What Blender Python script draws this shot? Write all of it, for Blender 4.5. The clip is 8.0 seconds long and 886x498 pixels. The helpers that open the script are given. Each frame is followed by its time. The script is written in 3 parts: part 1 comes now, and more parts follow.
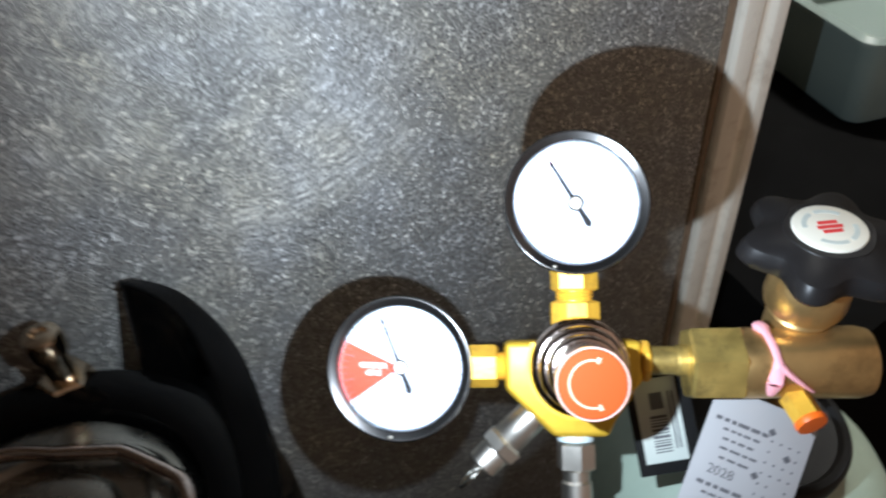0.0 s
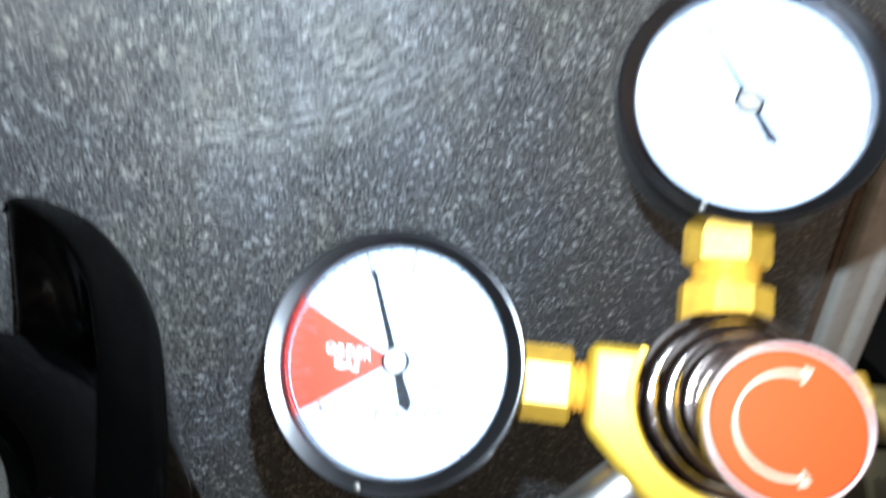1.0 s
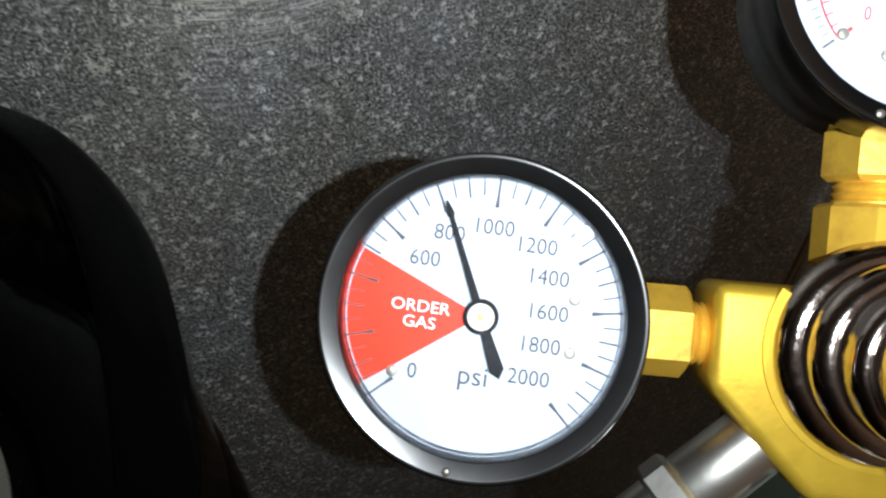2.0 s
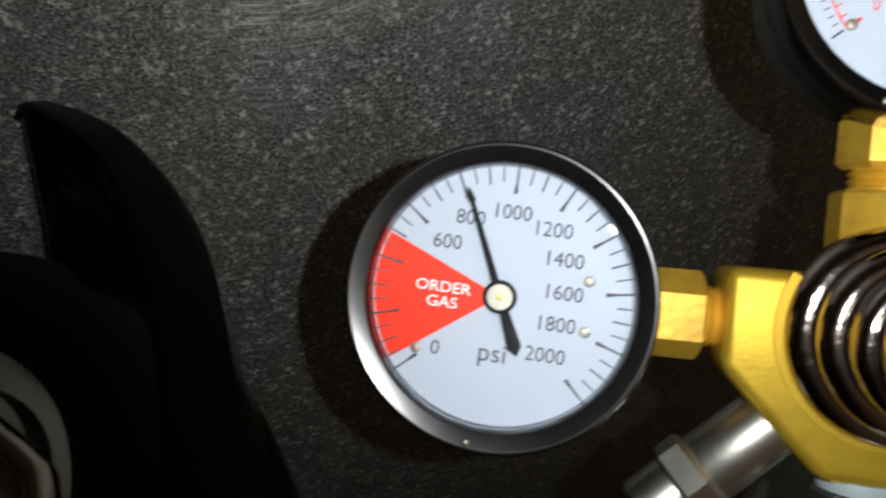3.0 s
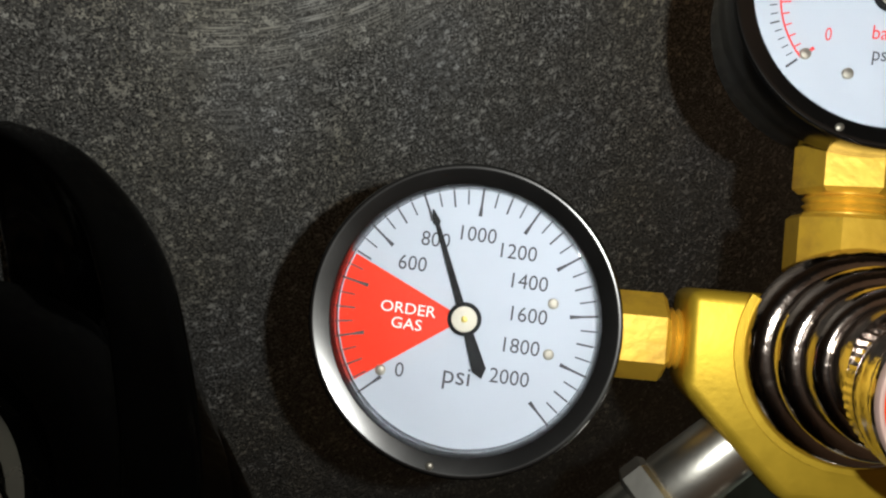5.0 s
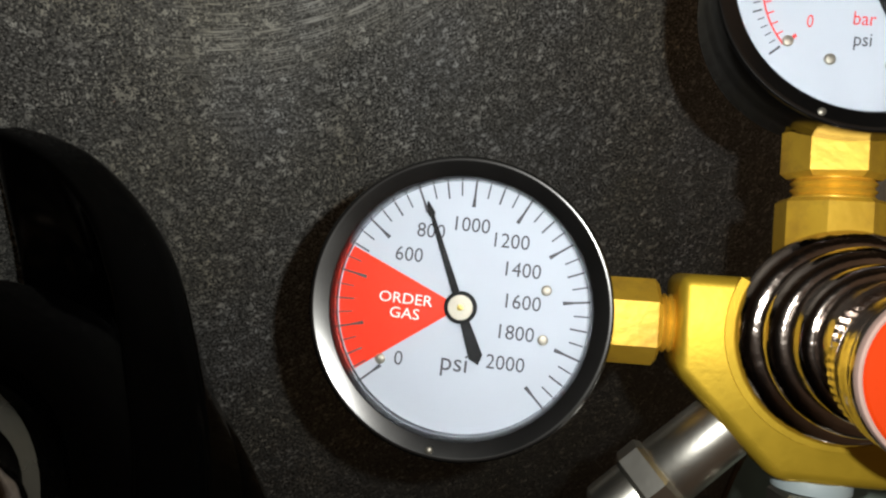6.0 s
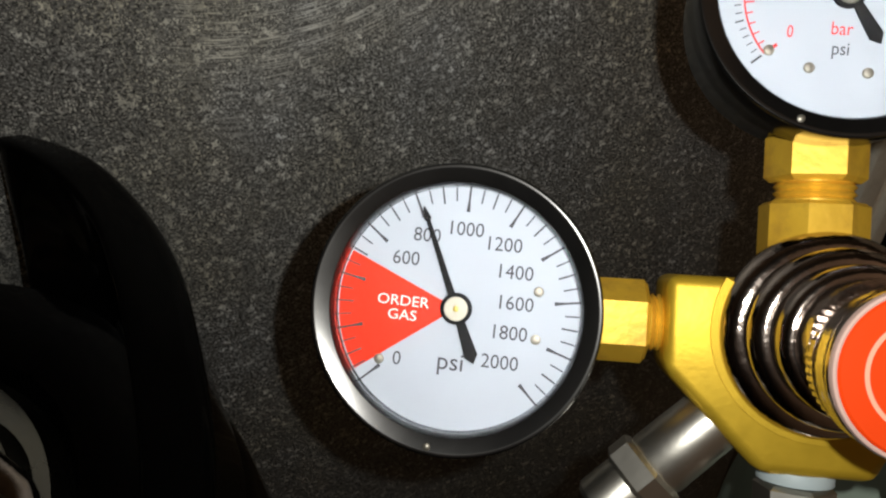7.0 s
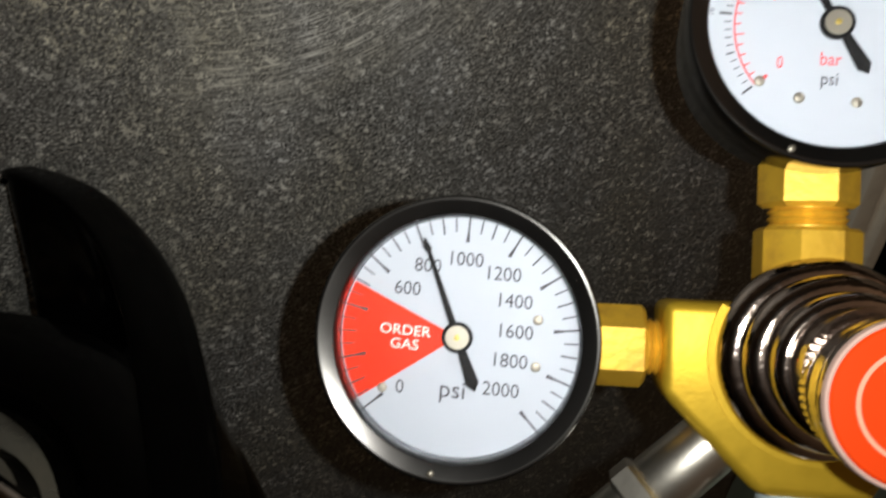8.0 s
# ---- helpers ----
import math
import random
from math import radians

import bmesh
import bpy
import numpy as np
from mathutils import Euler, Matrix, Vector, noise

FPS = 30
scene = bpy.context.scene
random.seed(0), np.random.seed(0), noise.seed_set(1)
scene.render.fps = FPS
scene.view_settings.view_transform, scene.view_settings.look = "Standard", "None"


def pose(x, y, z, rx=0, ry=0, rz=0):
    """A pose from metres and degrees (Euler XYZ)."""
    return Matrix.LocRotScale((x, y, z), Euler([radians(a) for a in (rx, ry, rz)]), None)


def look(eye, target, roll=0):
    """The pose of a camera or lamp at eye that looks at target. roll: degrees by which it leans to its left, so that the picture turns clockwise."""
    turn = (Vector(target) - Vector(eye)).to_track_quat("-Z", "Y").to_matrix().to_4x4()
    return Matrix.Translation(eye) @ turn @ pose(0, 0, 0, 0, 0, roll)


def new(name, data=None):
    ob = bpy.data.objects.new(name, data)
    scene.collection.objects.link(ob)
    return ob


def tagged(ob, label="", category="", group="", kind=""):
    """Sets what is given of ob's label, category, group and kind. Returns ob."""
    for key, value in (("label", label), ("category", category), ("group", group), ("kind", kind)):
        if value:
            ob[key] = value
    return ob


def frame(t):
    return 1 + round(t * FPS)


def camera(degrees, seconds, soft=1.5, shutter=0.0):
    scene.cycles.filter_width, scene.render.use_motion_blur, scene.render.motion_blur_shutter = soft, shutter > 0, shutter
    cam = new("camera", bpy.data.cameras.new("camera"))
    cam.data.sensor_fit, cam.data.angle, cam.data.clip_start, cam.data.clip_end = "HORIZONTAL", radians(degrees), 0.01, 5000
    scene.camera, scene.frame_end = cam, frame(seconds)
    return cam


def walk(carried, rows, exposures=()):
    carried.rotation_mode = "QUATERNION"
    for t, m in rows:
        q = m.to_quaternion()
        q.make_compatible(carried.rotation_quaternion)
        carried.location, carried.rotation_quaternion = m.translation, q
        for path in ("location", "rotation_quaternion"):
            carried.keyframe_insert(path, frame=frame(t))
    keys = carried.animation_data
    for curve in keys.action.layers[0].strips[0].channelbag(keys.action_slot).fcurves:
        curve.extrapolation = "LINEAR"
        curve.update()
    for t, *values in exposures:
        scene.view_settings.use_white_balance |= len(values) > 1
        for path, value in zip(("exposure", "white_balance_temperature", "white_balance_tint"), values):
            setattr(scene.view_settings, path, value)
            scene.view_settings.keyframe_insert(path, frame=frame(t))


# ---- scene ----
cam = camera(61.14, 8.0, soft=2.2, shutter=0.5)
PATH = [
    (0, (-0.06607, -0.30819, 0.82659), (0.26611, 0.36636, 0.16731), -4.694),
    (0.2, (-0.06017, -0.29980, 0.80696), (0.29849, 0.36464, 0.15130), -0.761),
    (0.5, (-0.05062, -0.27746, 0.76833), (0.28680, 0.43016, 0.14751), 1.308),
    (0.8, (-0.03543, -0.25084, 0.74163), (0.28038, 0.49391, 0.15373), -1.674),
    (1, (-0.03195, -0.24214, 0.71199), (0.25791, 0.52286, 0.13688), -0.991),
    (1.2, (-0.02468, -0.23986, 0.68532), (0.21302, 0.54142, 0.10816), -4.274),
    (1.5, (-0.03605, -0.21797, 0.68598), (0.23807, 0.48185, 0.02635), -2.445),
    (1.7, (-0.03906, -0.19794, 0.69319), (0.26391, 0.42308, -0.02969), 0.988),
    (2.8, (-0.03991, -0.20934, 0.70754), (0.16310, 0.46333, -0.00401), -6.976),
    (3, (-0.03825, -0.20973, 0.70465), (0.18869, 0.45322, -0.00879), -4.234),
    (3.5, (-0.03335, -0.21211, 0.70689), (0.23558, 0.46037, 0.01737), -1.746),
    (4, (-0.03295, -0.21125, 0.70530), (0.24815, 0.45233, 0.01201), -0.949),
    (4.5, (-0.03495, -0.21092, 0.70528), (0.24040, 0.45800, 0.01482), -1.560),
    (4.7, (-0.03672, -0.21053, 0.70448), (0.23688, 0.46006, 0.01496), -1.766),
    (5.8, (-0.03777, -0.21374, 0.70492), (0.22551, 0.44761, 0.00257), -2.625),
    (6, (-0.03606, -0.21566, 0.70567), (0.22117, 0.46052, 0.01529), -3.928),
    (6.5, (-0.03703, -0.21896, 0.70790), (0.22452, 0.45652, 0.01847), -3.702),
    (7, (-0.03683, -0.21881, 0.70992), (0.22290, 0.45518, 0.01836), -4.171),
    (7.3, (-0.03758, -0.21725, 0.71245), (0.22401, 0.46210, 0.02685), -4.258),
    (7.5, (-0.03866, -0.21668, 0.71367), (0.21940, 0.46302, 0.02708), -5.274),
    (7.8, (-0.03771, -0.21851, 0.71396), (0.20672, 0.46081, 0.02202), -5.632),
    (8, (-0.03572, -0.21830, 0.71521), (0.22381, 0.46338, 0.03113), -5.153),
]
EXPOSURES = [(0.0, 2.15, 5150, 5), (0.5, 2.3, 4950, 5), (1.0, 2.1, 4850, 4), (1.5, 1.75, 4800, 4), (1.8, 1.4, 5200, 4), (2.6, 0.25, 5800, 4), (3.0, 0.2, 5850, 5), (3.5, 0.16, 5850, 4), (4.5, 0.14, 6050, 4), (6.0, 0.22, 6200, 5), (8.0, 0.38, 6400, 6)]
walk(cam, [(t, look(eye, target, roll)) for t, eye, target, roll in PATH], EXPOSURES)
TORCH = (-0.0225, -0.2195, 0.7125)

# ---- light ----
world = bpy.data.worlds.new("world")
scene.world = world
world.use_nodes = True
world.node_tree.nodes["Background"].inputs[0].default_value = (0.9, 0.95, 1.0, 1)
world.node_tree.nodes["Background"].inputs[1].default_value = 0.02

lamp = bpy.data.lights.new("torch_lamp", "SPOT")
lamp.spot_size, lamp.spot_blend = radians(150), 1.0
lamp.energy, lamp.color, lamp.shadow_soft_size = 0.73, (1.0, 0.96, 0.90), 0.0015
new("torch_lamp", lamp).matrix_world = look(TORCH, (0.175, 0.0, 0.575))


# ---- materials ----
def mat(name, color, rough=0.5, metal=0.0, var=0.15, scale=60.0, bump=0.0, bump_scale=400.0, rough_var=0.1, coat=0.0, stain=None, stain_scale=30.0, stain_amount=0.5, spec=0.5):
    m = bpy.data.materials.new(name)
    m.use_nodes = True
    nt = m.node_tree
    bs = nt.nodes["Principled BSDF"]
    bs.inputs["Metallic"].default_value = metal
    bs.inputs["Coat Weight"].default_value = coat
    bs.inputs["Specular IOR Level"].default_value = spec
    bs.inputs["Coat Roughness"].default_value = 0.08
    tc = nt.nodes.new("ShaderNodeTexCoord")
    nz = nt.nodes.new("ShaderNodeTexNoise")
    nz.inputs["Scale"].default_value, nz.inputs["Detail"].default_value = scale, 5
    nt.links.new(tc.outputs["Object"], nz.inputs["Vector"])
    mix = nt.nodes.new("ShaderNodeMix")
    mix.data_type = "RGBA"
    mix.inputs[6].default_value = (*[c * (1 - var) for c in color], 1)
    mix.inputs[7].default_value = (*[min(1, c * (1 + var)) for c in color], 1)
    nt.links.new(nz.outputs["Fac"], mix.inputs[0])
    out = mix.outputs[2]
    if stain:
        sz = nt.nodes.new("ShaderNodeTexNoise")
        sz.inputs["Scale"].default_value, sz.inputs["Detail"].default_value, sz.inputs["Roughness"].default_value = stain_scale, 8, 0.65
        nt.links.new(tc.outputs["Object"], sz.inputs["Vector"])
        ramp = nt.nodes.new("ShaderNodeMapRange")
        ramp.inputs[1].default_value, ramp.inputs[2].default_value, ramp.inputs[4].default_value = 0.5, 0.68, stain_amount
        nt.links.new(sz.outputs["Fac"], ramp.inputs[0])
        m2 = nt.nodes.new("ShaderNodeMix")
        m2.data_type = "RGBA"
        m2.inputs[7].default_value = (*stain, 1)
        nt.links.new(ramp.outputs[0], m2.inputs[0])
        nt.links.new(out, m2.inputs[6])
        out = m2.outputs[2]
    nt.links.new(out, bs.inputs["Base Color"])
    rr = nt.nodes.new("ShaderNodeMapRange")
    rr.inputs[3].default_value, rr.inputs[4].default_value = max(0.02, rough - rough_var), min(1, rough + rough_var)
    nt.links.new(nz.outputs["Fac"], rr.inputs[0])
    nt.links.new(rr.outputs[0], bs.inputs["Roughness"])
    if bump:
        bz = nt.nodes.new("ShaderNodeTexNoise")
        bz.inputs["Scale"].default_value, bz.inputs["Detail"].default_value = bump_scale, 6
        nt.links.new(tc.outputs["Object"], bz.inputs["Vector"])
        bp = nt.nodes.new("ShaderNodeBump")
        bp.inputs["Strength"].default_value, bp.inputs["Distance"].default_value = bump, 0.0005
        nt.links.new(bz.outputs["Fac"], bp.inputs["Height"])
        nt.links.new(bp.outputs[0], bs.inputs["Normal"])
    return m


def panel_material():
    """Dark worn sheet metal: pale flecks, cloudy wear, fine scratches with their torch glint painted in rings."""
    m = bpy.data.materials.new("speckled_sheet")
    m.use_nodes = True
    nt = m.node_tree
    N, Lk = nt.nodes, nt.links
    bs = N["Principled BSDF"]
    tc = N.new("ShaderNodeTexCoord")

    def noise_tex(scale, detail, rough, stretch=None):
        z = N.new("ShaderNodeTexNoise")
        z.inputs["Scale"].default_value, z.inputs["Detail"].default_value, z.inputs["Roughness"].default_value = scale, detail, rough
        if stretch:
            mp = N.new("ShaderNodeMapping")
            mp.inputs["Scale"].default_value, mp.inputs["Rotation"].default_value = stretch, (0, radians(-3), 0)
            Lk.new(tc.outputs["Object"], mp.inputs[0])
            Lk.new(mp.outputs[0], z.inputs["Vector"])
        else:
            Lk.new(tc.outputs["Object"], z.inputs["Vector"])
        return z.outputs["Fac"]

    def ramp(src, a, b, lo=0.0, hi=1.0):
        r = N.new("ShaderNodeMapRange")
        for i, v in enumerate((a, b, lo, hi)):
            r.inputs[i + 1].default_value = v
        Lk.new(src, r.inputs[0])
        return r.outputs[0]

    def math_node(op, a, b):
        k = N.new("ShaderNodeMath")
        k.operation = op
        for i, s in enumerate((a, b)):
            if isinstance(s, float):
                k.inputs[i].default_value = s
            else:
                Lk.new(s, k.inputs[i])
        return k.outputs[0]

    warp = N.new("ShaderNodeTexNoise")
    warp.inputs["Scale"].default_value, warp.inputs["Detail"].default_value = 900, 3
    Lk.new(tc.outputs["Object"], warp.inputs["Vector"])

    def specks(scale, share, size, bend):
        """Ragged flecks: some cells of a cell pattern, each with its own size."""
        off = N.new("ShaderNodeVectorMath")
        off.operation = "MULTIPLY_ADD"
        off.inputs[1].default_value = (bend, bend, bend)
        Lk.new(warp.outputs["Color"], off.inputs[0])
        Lk.new(tc.outputs["Object"], off.inputs[2])
        v = N.new("ShaderNodeTexVoronoi")
        v.inputs["Scale"].default_value = scale
        Lk.new(off.outputs[0], v.inputs["Vector"])
        pick = N.new("ShaderNodeSeparateColor")
        Lk.new(v.outputs["Color"], pick.inputs[0])
        radius = math_node("MULTIPLY", ramp(pick.outputs[0], 1.0 - share, 1.0, 0.0, 1.0), size)
        edge = math_node("SUBTRACT", radius, v.outputs["Distance"])
        return math_node("MULTIPLY", ramp(edge, 0.0, 0.14, 0.0, 1.0), ramp(pick.outputs[1], 0.0, 1.0, 0.45, 1.0))

    fine = math_node("MULTIPLY", ramp(noise_tex(1200, 3, 0.75), 0.54, 0.575, 0.0, 1.0), ramp(noise_tex(330, 3, 0.6), 0.36, 0.58, 0.35, 1.0))
    coarse = specks(600, 0.28, 0.95, 0.0050)
    cloud = ramp(noise_tex(75, 5, 0.65), 0.36, 0.58, 0.60, 1.0)
    flecks = math_node("MULTIPLY", math_node("MAXIMUM", fine, coarse), cloud)
    haze = ramp(noise_tex(14, 5, 0.6), 0.44, 0.60, 0.0, 0.9)
    sep = N.new("ShaderNodeSeparateXYZ")
    Lk.new(tc.outputs["Object"], sep.inputs[0])
    # Ring-shaped glint that fine scratches show under the torch, painted as paler colour.
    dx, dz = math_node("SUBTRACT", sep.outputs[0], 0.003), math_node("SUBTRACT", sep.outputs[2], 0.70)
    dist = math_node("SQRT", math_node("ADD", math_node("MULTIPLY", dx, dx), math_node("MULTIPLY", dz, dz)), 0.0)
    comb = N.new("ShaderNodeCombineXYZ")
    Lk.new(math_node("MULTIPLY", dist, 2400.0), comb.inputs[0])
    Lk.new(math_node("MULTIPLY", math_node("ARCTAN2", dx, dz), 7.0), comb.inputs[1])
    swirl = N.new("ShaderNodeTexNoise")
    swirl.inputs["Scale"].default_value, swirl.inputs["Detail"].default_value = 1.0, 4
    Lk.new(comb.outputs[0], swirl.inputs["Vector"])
    scratch_glint = math_node("MULTIPLY", ramp(swirl.outputs["Fac"], 0.52, 0.64, 0.10, 1.0), ramp(dist, 0.105, 0.15, 1.0, 0.12))
    light = math_node("MAXIMUM", flecks, math_node("MULTIPLY", scratch_glint, haze))
    base = N.new("ShaderNodeMix")
    base.data_type = "RGBA"
    pits = N.new("ShaderNodeMix")
    pits.data_type = "RGBA"
    pits.inputs[6].default_value, pits.inputs[7].default_value = (*[c * 0.25 for c in PANEL_DARK], 1), (*PANEL_DARK, 1)
    Lk.new(ramp(noise_tex(760, 4, 0.7), 0.42, 0.56), pits.inputs[0])
    Lk.new(pits.outputs[2], base.inputs[6])
    tint = N.new("ShaderNodeMix")
    tint.data_type = "RGBA"
    tint.inputs[6].default_value, tint.inputs[7].default_value = (*PANEL_FLECK, 1), (*PANEL_OLIVE, 1)
    Lk.new(ramp(noise_tex(9, 4, 0.6), 0.42, 0.60, 0.0, 1.0), tint.inputs[0])
    Lk.new(tint.outputs[2], base.inputs[7])
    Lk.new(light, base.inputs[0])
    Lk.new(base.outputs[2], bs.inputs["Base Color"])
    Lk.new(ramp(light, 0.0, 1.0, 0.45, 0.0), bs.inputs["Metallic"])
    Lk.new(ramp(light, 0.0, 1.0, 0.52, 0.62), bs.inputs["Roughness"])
    bp = N.new("ShaderNodeBump")
    bp.inputs["Strength"].default_value, bp.inputs["Distance"].default_value = 0.3, 0.0003
    Lk.new(math_node("ADD", noise_tex(900, 3, 0.6), math_node("MULTIPLY", scratch_glint, 0.25)), bp.inputs["Height"])
    Lk.new(bp.outputs[0], bs.inputs["Normal"])
    return m


PANEL_DARK, PANEL_FLECK, PANEL_OLIVE = (0.27, 0.27, 0.258), (0.93, 0.95, 0.95), (0.95, 0.91, 0.74)
M_panel = panel_material()
M_trim = mat("cream_painted_wood", (0.96, 0.90, 0.77), 0.45, var=0.06, scale=25, bump=0.3, bump_scale=150, stain=(0.35, 0.25, 0.15), stain_scale=45, stain_amount=0.35)
M_caulk = mat("brown_sealant", (0.24, 0.17, 0.11), 0.5, var=0.5, scale=120, bump=0.5)
M_wall = mat("room_wall", (0.14, 0.125, 0.11), 0.8, var=0.15, scale=6, bump=0.2)
# Brown only to give the chrome warm reflections from an unseen wall.
M_reflector = mat("brown_reflector_wall", (0.42, 0.30, 0.23), 0.8, var=0.2, scale=6, bump=0.2)
M_floor = mat("dark_floor", (0.08, 0.075, 0.07), 0.7, var=0.3, scale=12, bump=0.3)
M_black = mat("black_gloss_enamel", (0.012, 0.012, 0.013), 0.22, var=0.2, coat=0.4, rough_var=0.06, bump=0.04)
M_bezel = mat("dark_satin_bezel", (0.09, 0.088, 0.086), 0.22, 0.95, var=0.2, spec=0.5, rough_var=0.06)
M_rubber = mat("black_moulded_rubber", (0.002, 0.002, 0.002), 0.09, spec=0.14, var=0.3, bump=0.06, bump_scale=250, rough_var=0.05)
M_dial = mat("white_dial_enamel", (0.40, 0.432, 0.49), 0.6, var=0.02, scale=80, spec=0.15)
M_red = mat("red_dial_print", (0.66, 0.028, 0.008), 0.5, var=0.05, spec=0.2)
M_redline = mat("red_scale_print", (0.60, 0.045, 0.045), 0.6, var=0.05, spec=0.15)
M_ink = mat("black_dial_print", (0.065, 0.065, 0.072), 0.6, var=0.1, spec=0.12)
M_pointer = mat("black_pointer_enamel", (0.010, 0.010, 0.011), 0.6, var=0.15, spec=0.12)
M_white = mat("white_print", (0.82, 0.80, 0.80), 0.5, var=0.03)
M_brass = mat("yellow_brass", (0.92, 0.51, 0.045), 0.42, 0.35, var=0.25, scale=110, bump=0.2, bump_scale=400, stain=(0.48, 0.24, 0.04), stain_scale=90, stain_amount=0.6)
M_cast = mat("sandblasted_brass", (0.72, 0.475, 0.035), 0.46, 0.6, var=0.1, scale=200, bump=0.08, bump_scale=900)
M_oldbrass = mat("tarnished_brass", (0.56, 0.42, 0.12), 0.4, 0.75, var=0.45, scale=90, bump=0.25, bump_scale=350, stain=(0.14, 0.11, 0.045), stain_scale=60, stain_amount=0.7)
M_bronze = mat("brown_bronze", (0.56, 0.38, 0.15), 0.33, 0.85, var=0.25, scale=60, bump=0.2, bump_scale=350, stain=(0.20, 0.13, 0.05), stain_scale=50, stain_amount=0.6)
M_chrome = mat("chrome_plate", (0.62, 0.53, 0.475), 0.11, 1.0, var=0.1, rough_var=0.05, bump=0.40, bump_scale=300)
M_nickel = mat("satin_nickel", (0.70, 0.67, 0.60), 0.36, 1.0, var=0.1, rough_var=0.07, bump=0.08)
M_pin = mat("pale_steel_pin", (0.36, 0.335, 0.28), 0.45, 0.8, var=0.08)
M_post = mat("warm_polished_steel", (0.62, 0.52, 0.38), 0.14, 1.0, var=0.3, scale=180, rough_var=0.08, bump=0.1)
M_steel = mat("polished_steel", (0.36, 0.35, 0.31), 0.27, 1.0, var=0.12, rough_var=0.08)
M_cap = mat("orange_red_cap", (0.70, 0.048, 0.002), 0.55, var=0.04, bump=0.05, spec=0.15)
M_caprim = mat("pale_pink_plastic", (0.62, 0.42, 0.36), 0.3, var=0.12, scale=300, spec=0.6)
M_capline = mat("pale_orange_print", (0.90, 0.36, 0.24), 0.5, var=0.04)
M_washer = mat("pale_blue_nylon", (0.48, 0.56, 0.58), 0.5, var=0.05)
M_bottle = mat("pale_green_paint", (0.36, 0.44, 0.36), 0.42, var=0.08, scale=30, bump=0.08, stain=(0.25, 0.28, 0.22), stain_scale=35, stain_amount=0.4)
M_collar = mat("black_plastic_collar", (0.012, 0.012, 0.012), 0.5, spec=0.15, var=0.2, bump=0.2)
M_paper = mat("grey_white_card", (0.37, 0.37, 0.38), 0.6, var=0.05, scale=40)
M_labelpaper = mat("label_paper", (0.50, 0.54, 0.50), 0.5, var=0.05)
M_badge = mat("cream_plastic", (0.74, 0.71, 0.60), 0.45, var=0.05)
M_print = mat("grey_print", (0.10, 0.10, 0.11), 0.6, var=0.1)
M_pink = mat("pink_rubber_band", (0.90, 0.44, 0.50), 0.5, var=0.1, bump=0.2)
M_orange = mat("orange_paint", (0.95, 0.17, 0.005), 0.45, var=0.05)
M_wheel = mat("black_handwheel_plastic", (0.012, 0.011, 0.011), 0.42, var=0.3, spec=0.22, bump=0.25, bump_scale=200)
M_cloth = mat("black_cloth", (0.005, 0.005, 0.005), 0.9, spec=0.04, var=0.4, scale=20, bump=0.4, bump_scale=300)
M_bin = mat("grey_green_plastic", (0.25, 0.31, 0.285), 0.4, var=0.06, scale=10, bump=0.05)

M_lampglow = bpy.data.materials.new("lamp_glow")
M_lampglow.use_nodes = True
_e = M_lampglow.node_tree.nodes["Principled BSDF"]
_e.inputs["Emission Color"].default_value, _e.inputs["Emission Strength"].default_value = (1.0, 0.82, 0.62, 1), 50.0
M_glass = bpy.data.materials.new("gauge_glass")
M_glass.use_nodes = True
_b = M_glass.node_tree.nodes["Principled BSDF"]
_b.inputs["Transmission Weight"].default_value, _b.inputs["Roughness"].default_value, _b.inputs["IOR"].default_value = 1.0, 0.02, 1.18
_b.inputs["Base Color"].default_value = (0.98, 0.99, 1, 1)


# ---- building helpers ----
def part(name, bm, material, parent=None, label="", smooth=True, at=None):
    me = bpy.data.meshes.new(name)
    bmesh.ops.recalc_face_normals(bm, faces=bm.faces)
    for f in bm.faces:
        f.smooth = smooth
    if smooth:
        for e in bm.edges:
            if len(e.link_faces) == 2 and e.calc_face_angle(0) > radians(32):
                e.smooth = False
    bm.to_mesh(me)
    bm.free()
    me.materials.append(material)
    ob = new(name, me)
    if parent:
        ob.parent = parent
    if at is not None:
        ob.matrix_basis = at
    if label:
        tagged(ob, label)
    return ob


def thing(name, m, label, category, group=""):
    ob = new(name)
    ob.empty_display_size = 0.02
    ob.matrix_basis = m
    return tagged(ob, label, category, group)


def axis_pose(a, b):
    """A pose whose z axis runs from a to b, with its origin in a."""
    d = Vector(b) - Vector(a)
    return Matrix.Translation(a) @ d.to_track_quat("Z", "Y").to_matrix().to_4x4()


def lathe(profile, seg=64, m=None, bm=None):
    """Turns (radius, height) pairs round the z axis; radius 0 closes the end."""
    bm = bm or bmesh.new()
    m = m or Matrix()
    rings = []
    for r, z in profile:
        if r <= 1e-9:
            rings.append([bm.verts.new(m @ Vector((0, 0, z)))])
        else:
            rings.append([bm.verts.new(m @ Vector((r * math.cos(2 * math.pi * i / seg), r * math.sin(2 * math.pi * i / seg), z))) for i in range(seg)])
    for a, b in zip(rings, rings[1:]):
        for i in range(seg):
            j = (i + 1) % seg
            if len(a) == 1 and len(b) == 1:
                continue
            if len(a) == 1:
                bm.faces.new((a[0], b[i], b[j]))
            elif len(b) == 1:
                bm.faces.new((a[i], b[0], a[j]))
            else:
                bm.faces.new((a[i], b[i], b[j], a[j]))
    return bm


